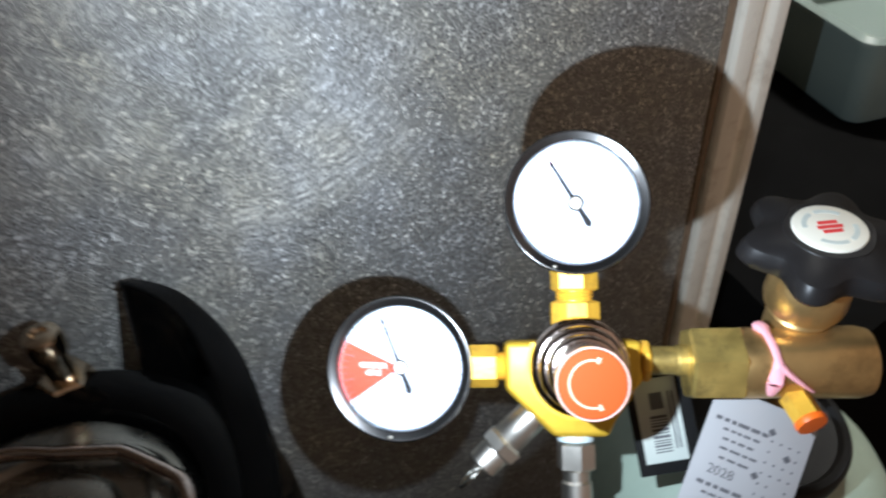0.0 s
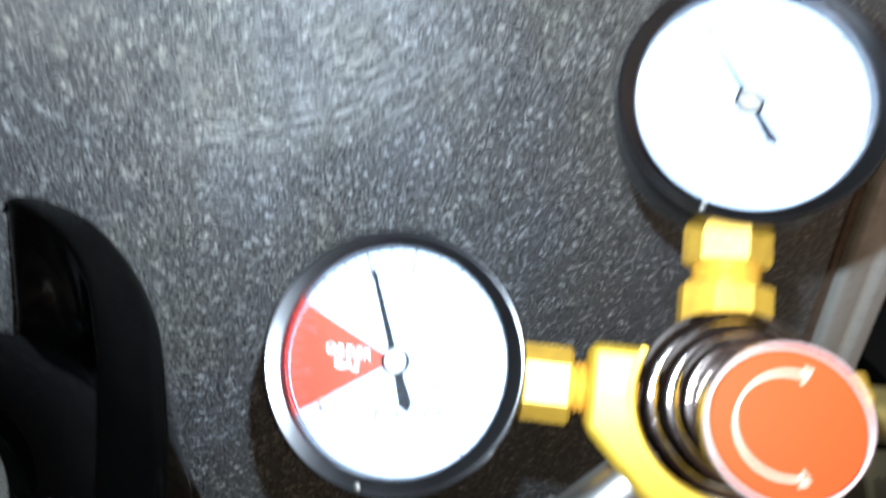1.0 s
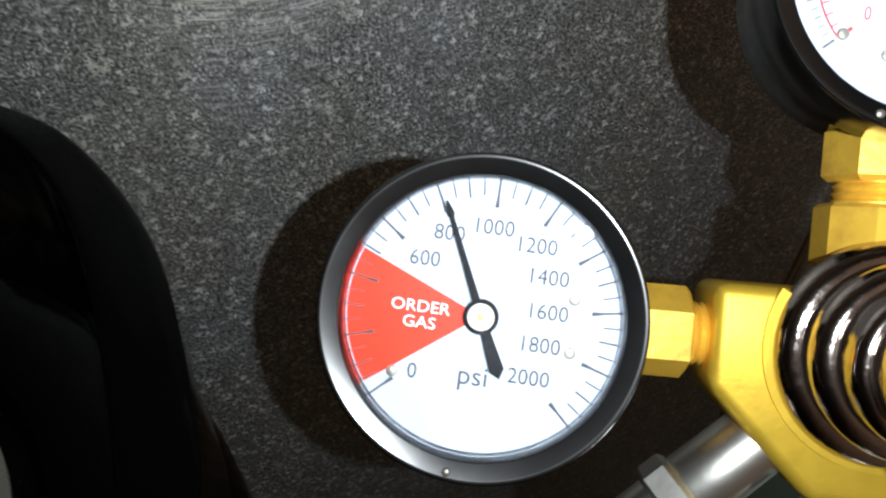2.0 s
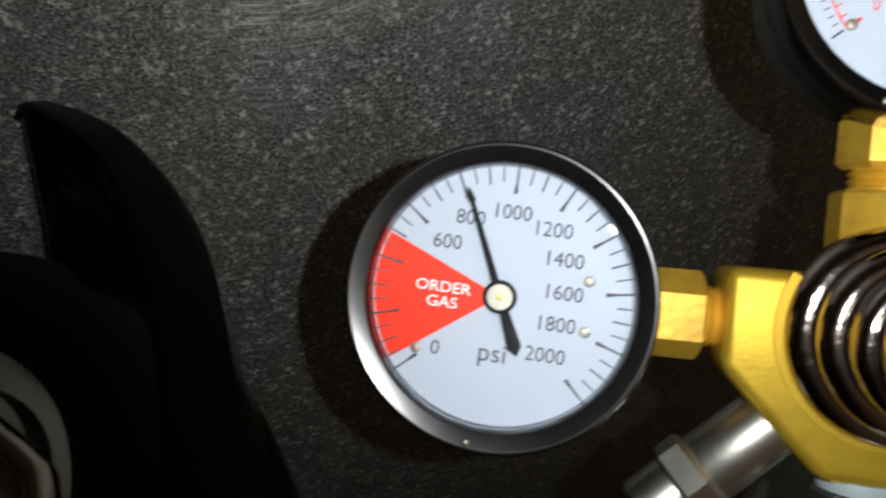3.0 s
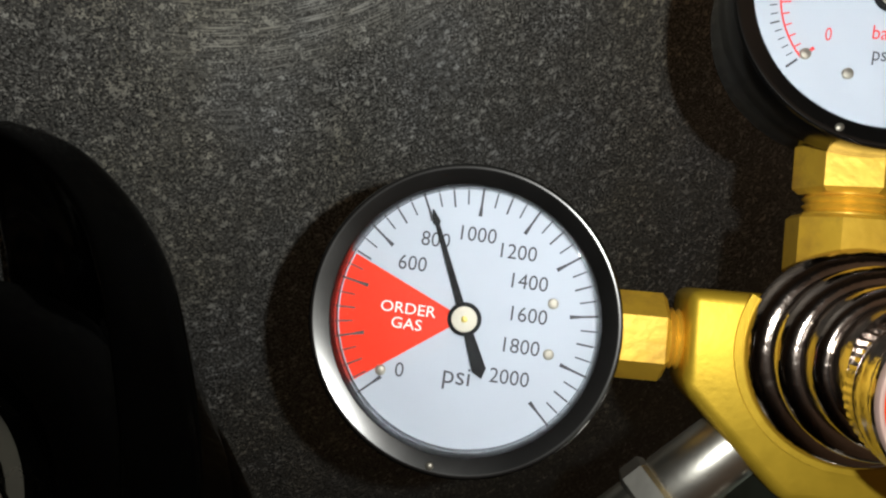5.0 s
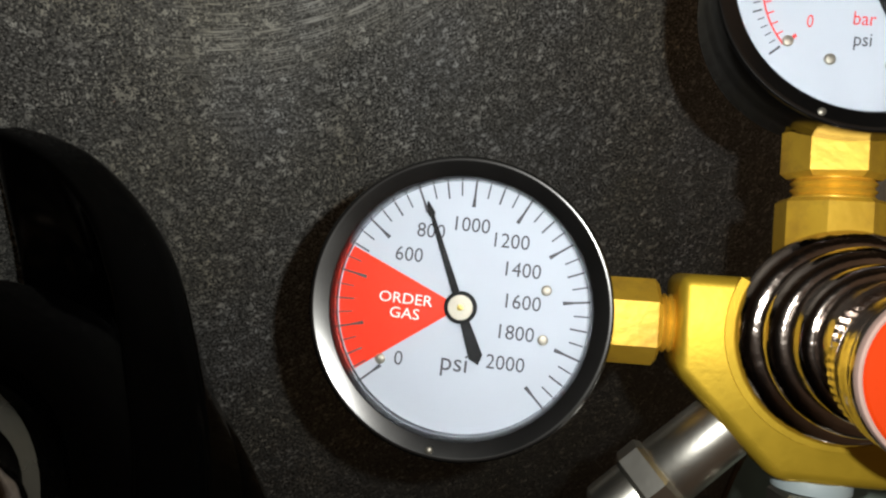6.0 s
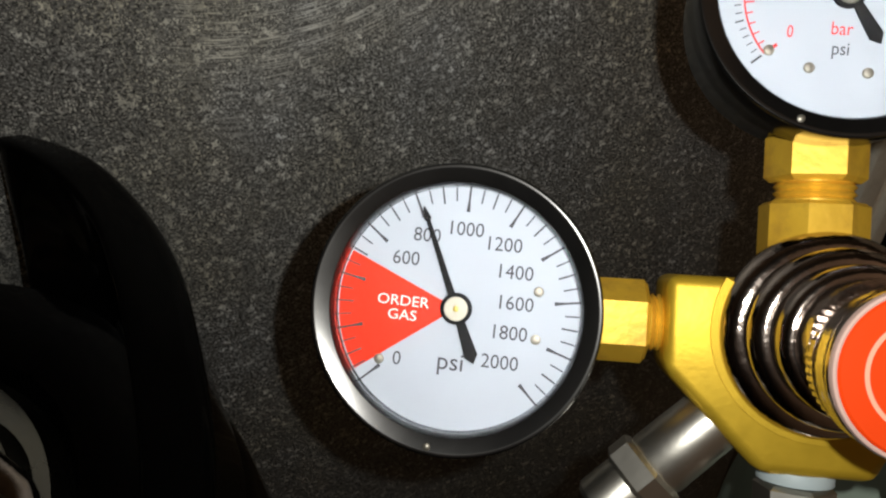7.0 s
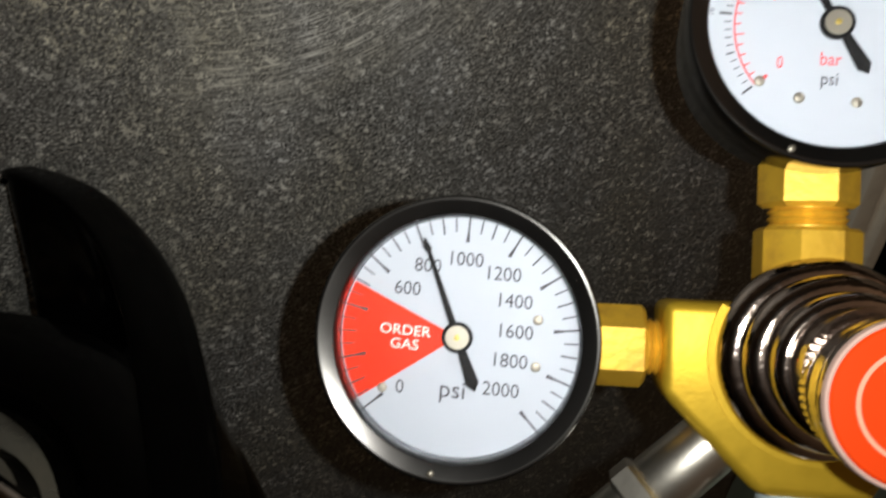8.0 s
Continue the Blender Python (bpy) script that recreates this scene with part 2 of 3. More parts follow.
def hexagon(flat, z0, z1, m=None, bm=None, sides=6, turn=0.0, chamfer=0.12):
    """A hex nut with chamfered ends; flat: half the distance across the flats."""
    bm = bm or bmesh.new()
    m = m or Matrix()
    r = flat / math.cos(math.pi / sides)
    c = chamfer * flat
    rings = []
    for rr, z in ((r - c * 1.2, z0), (r, z0 + c), (r, z1 - c), (r - c * 1.2, z1)):
        rings.append([bm.verts.new(m @ Vector((rr * math.cos(2 * math.pi * i / sides + turn), rr * math.sin(2 * math.pi * i / sides + turn), z))) for i in range(sides)])
    for a, b in zip(rings, rings[1:]):
        for i in range(sides):
            j = (i + 1) % sides
            bm.faces.new((a[i], b[i], b[j], a[j]))
    bm.faces.new(list(reversed(rings[0])))
    bm.faces.new(rings[-1])
    return bm


def prism(outline, z0, z1, bevel=0.0, m=None, bm=None, seg=2):
    """A flat outline (x, y) drawn out from z0 to z1, its edges rounded."""
    bm = bm or bmesh.new()
    lo = [bm.verts.new((x, y, z0)) for x, y in outline]
    hi = [bm.verts.new((x, y, z1)) for x, y in outline]
    fs = [bm.faces.new(list(reversed(lo))), bm.faces.new(hi)]
    n = len(outline)
    for i in range(n):
        j = (i + 1) % n
        fs.append(bm.faces.new((lo[i], lo[j], hi[j], hi[i])))
    if bevel:
        es = list({e for f in fs for e in f.edges})
        bmesh.ops.bevel(bm, geom=es, offset=bevel, segments=seg, affect="EDGES", profile=0.5)
    if m:
        bm.transform(m)
    return bm


def box(x0, x1, y0, y1, z0, z1, bevel=0.0, m=None, seg=2):
    return prism([(x0, y0), (x1, y0), (x1, y1), (x0, y1)], z0, z1, bevel, m, seg=seg)


def tube(points, radius, seg=10, bm=None, flat=1.0):
    """A round rod along points; radius may be a list."""
    bm = bm or bmesh.new()
    pts = [Vector(p) for p in points]
    rad = radius if isinstance(radius, (list, tuple)) else [radius] * len(pts)
    rings = []
    up = Vector((0.3, 0.2, 1)).normalized()
    for i, p in enumerate(pts):
        d = (pts[min(i + 1, len(pts) - 1)] - pts[max(i - 1, 0)]).normalized()
        x = d.cross(up).normalized()
        y = x.cross(d).normalized()
        rings.append([bm.verts.new(p + rad[i] * (math.cos(2 * math.pi * k / seg) * x + flat * math.sin(2 * math.pi * k / seg) * y)) for k in range(seg)])
    for a, b in zip(rings, rings[1:]):
        for k in range(seg):
            j = (k + 1) % seg
            bm.faces.new((a[k], b[k], b[j], a[j]))
    bm.faces.new(list(reversed(rings[0])))
    bm.faces.new(rings[-1])
    return bm


def smooth_path(points, n=8):
    """A Catmull-Rom path through points."""
    p = [Vector(q) for q in points]
    out = []
    for i in range(len(p) - 1):
        a, b, c, d = p[max(i - 1, 0)], p[i], p[i + 1], p[min(i + 2, len(p) - 1)]
        for k in range(n):
            t = k / n
            out.append(0.5 * ((2 * b) + (c - a) * t + (2 * a - 5 * b + 4 * c - d) * t * t + (3 * b - a - 3 * c + d) * t ** 3))
    out.append(p[-1])
    return out


def lettering(text, size, m, material, parent, name, label="", width=1.0):
    """A word as a flat mesh, centred on the pose m."""
    cu = bpy.data.curves.new(name, "FONT")
    cu.body, cu.size, cu.align_x, cu.align_y, cu.resolution_u = text, size, "CENTER", "CENTER", 3
    cu.extrude, cu.offset = 0.00003, 0.0
    tmp = new(name + "_curve", cu)
    me = bpy.data.meshes.new_from_object(tmp)
    bpy.data.objects.remove(tmp)
    bpy.data.curves.remove(cu)
    me.transform(m @ Matrix.Diagonal((width, 1, 1, 1)))
    me.materials.clear()
    me.materials.append(material)
    me.name = name
    ob = new(name, me)
    ob.parent = parent
    return tagged(ob, label) if label else ob


def polar(deg, r):
    return r * math.cos(radians(deg)), r * math.sin(radians(deg))


def mark(bm, deg, r0, r1, w0, w1, z0, z1):
    """One radial scale mark, w0 wide at r0 and w1 at r1."""
    d = Vector((*polar(deg, 1), 0))
    s = Vector((-d.y, d.x, 0))
    for z in (z1,):
        vs = [bm.verts.new(d * r + s * w + Vector((0, 0, z))) for r, w in ((r0, -w0 / 2), (r1, -w1 / 2), (r1, w1 / 2), (r0, w0 / 2))]
        lo = [bm.verts.new(v.co + Vector((0, 0, z0 - z1))) for v in vs]
        bm.faces.new(vs)
        for i in range(4):
            j = (i + 1) % 4
            bm.faces.new((vs[i], lo[i], lo[j], vs[j]))


def arc_band(r0, r1, a0, a1, z0, z1, seg=40, bm=None):
    bm = bm or bmesh.new()
    cols = []
    for i in range(seg + 1):
        a = a0 + (a1 - a0) * i / seg
        cols.append([bm.verts.new((*polar(a, r), z)) for r, z in ((r0, z0), (r0, z1), (r1, z1), (r1, z0))])
    for a, b in zip(cols, cols[1:]):
        for k in range(4):
            j = (k + 1) % 4
            bm.faces.new((a[k], b[k], b[j], a[j]))
    bm.faces.new(cols[0])
    bm.faces.new(list(reversed(cols[-1])))
    return bm


mm = 0.001

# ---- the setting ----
tagged(part("wall_north", box(-1.0, 0.2955, 0.0, 0.03, 0.0, 1.7, 0.002), M_panel), "dark worn sheet-metal panel with pale flecks and scratches, their ring-shaped glint painted in", "wall", kind="structure")
tagged(part("sealant_strip", box(0.2955, 0.302, -0.001, 0.028, 0.0, 1.7, 0.0015), M_caulk), "narrow brown sealant line beside the trim", "trim", kind="structure")
prof = [(0.302, 0.03), (0.302, -0.004), (0.304, -0.007), (0.318, -0.008), (0.321, -0.0045), (0.327, -0.0045), (0.330, -0.009), (0.339, -0.010), (0.3415, -0.007), (0.3415, 0.03)]
tagged(part("trim", prism(prof, 0.0, 1.7, 0.0008), M_trim), "cream painted wooden edge moulding, worn and stained", "trim", kind="structure")
tagged(part("floor", box(-1.1, 1.9, -0.65, 1.3, -0.05, 0.0), M_floor, smooth=False), "dark bare floor", "floor", kind="structure")
# Unseen walls; the near brown south one is a reflector for the chrome.
for nm, b in (("wall_south_reflector", (-1.1, 1.9, -0.70, -0.65, 0, 2.3)), ("wall_west", (-1.15, -1.1, -0.65, 1.3, 0, 2.3)), ("wall_east", (1.9, 1.95, -0.65, 1.3, 0, 2.3)), ("wall_far", (-1.1, 1.9, 1.3, 1.35, 0, 2.3))):
    tagged(part(nm, box(*b), M_reflector if nm == "wall_south_reflector" else M_wall, smooth=False), "plain dim brown wall out of view, added to close the room and its reflections", "wall", kind="structure")
tagged(part("ceiling", box(-1.1, 1.9, -0.65, 1.3, 2.3, 2.35), M_wall, smooth=False), "plain dim ceiling", "ceiling", kind="structure")

# Unseen lamp added as warm fill, placed beyond the panel to reach the bin.
light = thing("ceiling_fill_light", Matrix.Translation((0.85, 0.55, 2.3)), "round white ceiling light out of view, added to fill the bin and room", "ceiling light")
part("housing", lathe([(0, 0), (0.17, 0), (0.17, -0.03), (0.15, -0.045), (0.15, -0.02), (0, -0.02)], 48), M_white, light)
part("diffuser", lathe([(0.149, -0.03), (0.12, -0.06), (0.06, -0.075), (0, -0.08)], 48), M_lampglow, light, "glowing diffuser")

# ---- the gas regulator with its two gauges ----
U, V, N_ = Vector((0.85152, -0.52431, 0.00203)), Vector((0.36787, 0.60020, 0.71024)), Vector((-0.37360, -0.60404, 0.70396))
HUB = Vector((0.0, -0.12824, 0.6))
REG = Matrix.Translation(HUB) @ Matrix((U, V, N_)).transposed().to_4x4()
regulator = thing("gas_regulator", REG, "yellow brass gas regulator with two dial gauges on a cylinder valve", "regulator")


def P3(x, y, z):
    return Vector((x * mm, y * mm, z * mm))


def gauge(at, label):
    case = lathe([(0, -24.5 * mm), (20 * mm, -24.5 * mm), (24.5 * mm, -22 * mm), (26.2 * mm, -18 * mm), (26.4 * mm, -3 * mm), (26.4 * mm, -0.6 * mm), (0, -0.6 * mm)], 96)
    g = part("gauge", case, M_black, regulator, label, at=Matrix.Translation(at))
    bez = [(26.5, -6), (27.3, -5.6), (27.8, -4.8), (27.9, 5.1), (27.8, 5.6), (27.5, 5.92), (27.15, 5.97), (26.8, 5.85), (24.3, 4.75), (24.0, 4.3), (23.85, 3.8), (23.8, -0.5), (26.0, -0.55)]
    part("bezel", lathe([(r * mm, z * mm) for r, z in bez], 96), M_bezel, g, "black rolled metal bezel")
    part("dial", lathe([(0, -0.5 * mm), (24.7 * mm, -0.5 * mm), (24.7 * mm, 0), (0, 0)], 72), M_dial, g, "white enamelled dial face")
    ob = part("glass", lathe([(0, 2.2 * mm), (23.72 * mm, 2.2 * mm), (23.72 * mm, 2.7 * mm), (0, 2.7 * mm)], 72), M_glass, g, "clear gauge glass")
    ob.visible_shadow = False
    return g


def pointer(g, tip, tip_r, tail_r):
    bm = prism([(-tail_r * mm, 0), (-(tail_r - 1.6) * mm, -1.35 * mm), (-2.2 * mm, -0.85 * mm), (2.4 * mm, -0.75 * mm), ((tip_r - 3) * mm, -0.42 * mm), ((tip_r - 2.4) * mm, -0.75 * mm), (tip_r * mm, -0.15 * mm),
                 (tip_r * mm, 0.15 * mm), ((tip_r - 2.4) * mm, 0.75 * mm), ((tip_r - 3) * mm, 0.42 * mm), (2.4 * mm, 0.75 * mm), (-2.2 * mm, 0.85 * mm), (-(tail_r - 1.6) * mm, 1.35 * mm)], 0.75 * mm, 1.0 * mm)
    bm.transform(Matrix.Rotation(radians(tip), 4, "Z"))
    part("pointer", bm, M_pointer, g, "thin black pointer with a blunt tail", smooth=False)
    part("pointer_boss", lathe([(0, 0.2 * mm), (3.1 * mm, 0.2 * mm), (3.1 * mm, 1.02 * mm), (2.8 * mm, 1.12 * mm), (0, 1.12 * mm)], 40), M_pointer, g)
    part("pointer_cap", lathe([(0, 1.1 * mm), (2.4 * mm, 1.1 * mm), (2.3 * mm, 1.24 * mm), (1.0 * mm, 1.28 * mm), (0, 1.22 * mm)], 40), M_pin, g, "small steel pointer cap")
    part("pointer_pin", lathe([(0.62 * mm, 1.2 * mm), (0.6 * mm, 1.42 * mm), (0.4 * mm, 1.5 * mm), (0, 1.5 * mm)], 16), M_oldbrass, g)


def rivet(g, deg, r):
    x, y = polar(deg, r * mm)
    part("dial_screw", lathe([(1.0 * mm, 0), (1.0 * mm, 0.25 * mm), (0.8 * mm, 0.5 * mm), (0.4 * mm, 0.62 * mm), (0, 0.64 * mm)], 20, Matrix.Translation((x, y, 0))), M_pin, g, "tiny steel dial screw")


def crimp(g, deg, r=26.2):
    x, y = polar(deg, r * mm)
    part("crimp_mark", lathe([(0.75 * mm, 5.2 * mm), (0.7 * mm, 5.95 * mm), (0.4 * mm, 6.15 * mm), (0, 6.2 * mm)], 14, Matrix.Translation((x, y, 0))), M_pin, g, "small bright crimp mark")


# high-pressure gauge
g1 = gauge((0, 0, 0), "black pressure gauge, white dial with a red ORDER GAS sector")
part("red_sector", arc_band(0.3 * mm, 23.6 * mm, 154.0, 213.6, 0.0, 0.06 * mm, 24), M_red, g1, "red printed low-pressure sector", smooth=False)
bm = bmesh.new()
Z0, Z1 = 0.0, 0.11 * mm
for k in range(41):
    deg = 86.1 - (k * 50 - 1000) / 200 * 26.65
    if k % 4 == 0:
        mark(bm, deg, 20.9 * mm, 23.9 * mm, 0.40 * mm, 0.40 * mm, Z0, Z1)
        mark(bm, deg, 19.0 * mm, 20.9 * mm, 0.75 * mm, 0.45 * mm, Z0, Z1)
    elif k % 2 == 0:
        mark(bm, deg, 20.6 * mm, 23.7 * mm, 0.34 * mm, 0.34 * mm, Z0, Z1)
    else:
        mark(bm, deg, 21.0 * mm, 23.7 * mm, 0.28 * mm, 0.28 * mm, Z0, Z1)
part("scale", bm, M_ink, g1, "black printed scale marks", smooth=False)


def dial_text(g, text, deg, r, size, material, name, turn=-3.0, width=0.95):
    x, y = polar(deg, r * mm)
    return lettering(text, size * mm, Matrix.Translation((x, y, 0.09 * mm)) @ Matrix.Rotation(radians(turn), 4, "Z"), material, g, name, width=width)


for text, deg, r in (("0", 223.0, 15.5), ("600", 138.6, 14.0), ("800", 115.1, 15.4), ("1000", 86.3, 15.5), ("1200", 56.3, 15.4), ("1400", 34.5, 13.3), ("1600", 7.8, 11.4), ("1800", -22.2, 11.2), ("2000", -48.2, 13.4)):
    dial_text(g1, text, deg, r, 3.9, M_ink, "numeral")
dial_text(g1, "psi", -93.5, 10.6, 5.0, M_ink, "unit_word", width=1.0)
dial_text(g1, "ORDER", 175.6, 10.7, 2.9, M_white, "warning_word", width=1.1)
dial_text(g1, "GAS", -169.6, 10.9, 2.9, M_white, "warning_word", width=1.1)
pointer(g1, 110.6, 20.9, 11.2)
for deg, r in ((14.9, 16.3), (-17.8, 16.4), (216.0, 18.4)):
    rivet(g1, deg, r)

crimp(g1, -98)

# low-pressure gauge
G2 = P3(69.2, 62.6, 0)
g2 = gauge(G2, "black pressure gauge, white dial with red bar and black psi scales")
bm = bmesh.new()
for k in range(61):
    deg = 219.0 - k * 4.5
    if k % 10 == 0:
        mark(bm, deg, 19.0 * mm, 21.3 * mm, 0.42 * mm, 0.42 * mm, Z0, Z1)
    elif k % 5 == 0:
        mark(bm, deg, 19.0 * mm, 20.6 * mm, 0.3 * mm, 0.3 * mm, Z0, Z1)
    else:
        mark(bm, deg, 19.0 * mm, 20.2 * mm, 0.2 * mm, 0.2 * mm, Z0, Z1)
part("scale", bm, M_ink, g2, "black printed psi scale marks", smooth=False)
bm = arc_band(18.2 * mm, 18.5 * mm, 219, -47, 0, 0.1 * mm, 60)
for k in range(42):
    deg = 219.0 - k * 6.53
    mark(bm, deg, (15.6 if k % 10 == 0 else 16.6 if k % 5 == 0 else 17.1) * mm, 18.2 * mm, (0.6 if k % 10 == 0 else 0.25) * mm, (0.6 if k % 10 == 0 else 0.25) * mm, Z0, 0.12 * mm)
part("red_scale", bm, M_redline, g2, "red printed bar scale marks", smooth=False)
for text, deg, r in (("0", 219 - 2, 12.4), ("1", 219 - 65.3, 12.4), ("2", 219 - 130.6, 12.8), ("3", 219 - 196, 12.6), ("4", 219 - 257, 12.4)):
    dial_text(g2, text, deg, r, 3.3, M_redline, "numeral", width=0.75)
for text, deg in (("10", 174), ("20", 129), ("30", 84), ("40", 39), ("50", -6)):
    dial_text(g2, text, deg, 22.9, 1.9, M_ink, "numeral", turn=deg - 90, width=0.8)
dial_text(g2, "bar", -97, 6.9, 3.5, M_redline, "unit_word", width=0.85)
dial_text(g2, "psi", -95, 10.6, 3.5, M_ink, "unit_word", width=0.85)
pointer(g2, 120.5, 19.5, 11.2)
for deg, r in ((-114, 15.4), (-75, 15.4), (219, 17.4)):
    rivet(g2, deg, r)

crimp(g2, -110)

# ports and body
SN = -12.0


def along_u(v=0.0):
    return Matrix.Translation(P3(0, v, SN)) @ Matrix.Rotation(radians(90), 4, "Y")


def along_v(u):
    return Matrix.Translation(P3(u, 0, SN)) @ Matrix.Rotation(radians(-90), 4, "X")


mu, mv = along_u(-1.0), along_v(69.0)
part("gauge_nut", hexagon(7.4 * mm, 25.5 * mm, 37.8 * mm, mu, turn=radians(30)), M_brass, regulator, "brass hexagon gauge stem", smooth=False)
part("gauge_thread", lathe([(0, 36 * mm), (5.7 * mm, 36 * mm), (5.2 * mm, 38.2 * mm), (5.9 * mm, 38.8 * mm), (5.2 * mm, 39.4 * mm), (5.9 * mm, 40.0 * mm), (5.2 * mm, 40.6 * mm), (5.6 * mm, 42 * mm), (0, 42 * mm)], 32, mu), M_brass, regulator)
part("gauge_nut", hexagon(8.2 * mm, 28.6 * mm, 38.6 * mm, mv, turn=radians(-14)), M_brass, regulator, "brass hexagon gauge stem", smooth=False)
part("gauge_thread", lathe([(0, 22 * mm), (7.6 * mm, 22 * mm), (7.6 * mm, 25 * mm), (7.0 * mm, 25.6 * mm), (7.7 * mm, 26.3 * mm), (7.0 * mm, 27.0 * mm), (7.7 * mm, 27.7 * mm), (7.0 * mm, 28.4 * mm), (7.0 * mm, 30 * mm), (0, 30 * mm)], 40, mv), M_brass, regulator)
part("port_collar", hexagon(9.4 * mm, 13.0 * mm, 24.6 * mm, mv, sides=8, turn=radians(22.5), chamfer=0.08), M_brass, regulator, "faceted brass top port", smooth=False)
outline = [(40.5, 9.0), (94, 9.0), (94, -8.0), (87, -12.0), (80.5, -28.3), (59.3, -28.3), (40.5, -9.6)]
part("body", prism([(x * mm, y * mm) for x, y in outline], -22 * mm, -4.5 * mm, 2.4 * mm, seg=5), M_cast, regulator, "sandblasted yellow brass regulator body")
AX = Matrix.Translation(P3(69.6, -0.8, 0))
bm = arc_band(19.2 * mm, 20.8 * mm, 152, 318, -6 * mm, -3.8 * mm, 48)
bm.transform(AX)
part("seat_ring", bm, M_cast, regulator, "raised machined lip round the bonnet")
bon = [(17.5, -5.2)]
for rc, zc, m_r, a0 in ((15.9, -3.2, 3.6, -20), (13.3, 4.6, 3.1, 12), (11.2, 12.4, 2.2, 12)):
    bon += [(rc + m_r * math.cos(radians(a)), zc + m_r * math.sin(radians(a))) for a in [a0 + (88 - a0) * k / 9 for k in range(10)]]
bon += [(11.2, 14.6), (11.1, 20.5), (0, 20.5)]
part("bonnet", lathe([(r * mm, z * mm) for r, z in bon], 96, AX), M_chrome, regulator, "stepped chrome-plated bonnet")
KX = Matrix.Translation(P3(69.9, -3.0, 0))
knob = part("knob", lathe([(r * mm, z * mm) for r, z in [(0, 24.0), (11.6, 24.0), (12.2, 24.6), (12.5, 26.0), (12.55, 28.0), (12.5, 30.0), (12.7, 31.0), (12.8, 32.2), (12.6, 33.0), (11.6, 33.4), (11.2, 32.9), (0, 32.9)]], 80, KX), M_chrome, regulator, "chrome adjusting knob with a red cap")
bm = bmesh.new()
ringlist = []
for z, scale_r in ((19.4, 0.96), (20.0, 1.0), (23.6, 1.0), (24.1, 0.96)):
    ringlist.append([bm.verts.new(KX @ P3((11.75 if k % 2 else 11.55) * scale_r * math.cos(math.pi * k / 56), (11.75 if k % 2 else 11.55) * scale_r * math.sin(math.pi * k / 56), z)) for k in range(112)])
for ra, rb in zip(ringlist, ringlist[1:]):
    for k in range(112):
        bm.faces.new((ra[k], ra[(k + 1) % 112], rb[(k + 1) % 112], rb[k]))
bm.faces.new(ringlist[0][::-1])
bm.faces.new(ringlist[-1])
part("knurled_ring", bm, M_chrome, knob, "finely toothed chrome ring", smooth=False)
part("cap_rim", lathe([(12.7 * mm, 32.6 * mm), (12.75 * mm, 33.2 * mm), (12.55 * mm, 33.9 * mm), (12.25 * mm, 34.15 * mm), (12.0 * mm, 34.0 * mm), (11.95 * mm, 33.3 * mm), (11.95 * mm, 32.8 * mm)], 64, KX), M_caprim, knob, "pale pinkish plastic rim round the cap")
cap = part("cap", lathe([(11.95 * mm, 32.7 * mm), (11.9 * mm, 33.7 * mm), (11.5 * mm, 34.05 * mm), (0, 34.1 * mm)], 64, KX), M_cap, knob, "orange-red plastic cap")
bm = arc_band(7.75 * mm, 8.4 * mm, 70, 292, 34.05 * mm, 34.18 * mm, 48)
bm.transform(KX)
part("printed_arc", bm, M_capline, knob, "pale printed turning arrow", smooth=False)
for deg in (75, 287):
    bm = bmesh.new()
    mark(bm, deg, 7.0 * mm, 9.2 * mm, 0.5 * mm, 1.7 * mm, 34.05 * mm, 34.18 * mm)
    bm.transform(KX)
    part("printed_arrowhead", bm, M_capline, knob, smooth=False)

# bottom outlet
mo = Matrix.Translation(P3(68.0, 0, SN)) @ Matrix.Rotation(radians(90), 4, "X")
part("washer", lathe([(0, 28 * mm), (7.0 * mm, 28 * mm), (7.3 * mm, 29 * mm), (7.2 * mm, 30.4 * mm), (0, 31.2 * mm)], 40, mo), M_washer, regulator, "pale bluish nylon sealing washer")
part("outlet_nut", hexagon(6.6 * mm, 31 * mm, 42 * mm, mo, turn=radians(20)), M_nickel, regulator, "chrome hexagon outlet nut", smooth=False)
part("outlet_stem", lathe([(0, 41 * mm), (5.2 * mm, 41 * mm), (5.2 * mm, 46 * mm), (6.0 * mm, 47 * mm), (6.0 * mm, 53 * mm), (5.0 * mm, 54 * mm), (4.4 * mm, 58 * mm), (5.2 * mm, 59 * mm), (4.4 * mm, 63 * mm), (5.2 * mm, 64 * mm), (4.2 * mm, 70 * mm), (0, 70 * mm)], 40, mo), M_nickel, regulator, "chrome barbed outlet stem")

# safety valve on the slanted face
ma = axis_pose(P3(52.0, -19.8, -13), P3(27.0, -43.8, -13))
relief = part("relief_valve", lathe([(0, -2 * mm), (6.4 * mm, -2 * mm), (6.6 * mm, -1 * mm), (6.9 * mm, 14.6 * mm), (6.5 * mm, 15.3 * mm), (0, 15.3 * mm)], 40, ma), M_nickel, regulator, "nickel-plated safety valve with a pull ring")
part("valve_hexagon", hexagon(7.7 * mm, 15.3 * mm, 21.5 * mm, ma, turn=radians(34)), M_nickel, relief, smooth=False)
part("valve_tip", lathe([(0, 21 * mm), (6.5 * mm, 21 * mm), (6.7 * mm, 22 * mm), (6.7 * mm, 29.2 * mm), (5.8 * mm, 30.2 * mm), (4.4 * mm, 30.4 * mm), (4.2 * mm, 29.4 * mm), (2.0 * mm, 29.4 * mm), (2.0 * mm, 33 * mm), (0, 33 * mm)], 32, ma), M_nickel, relief)
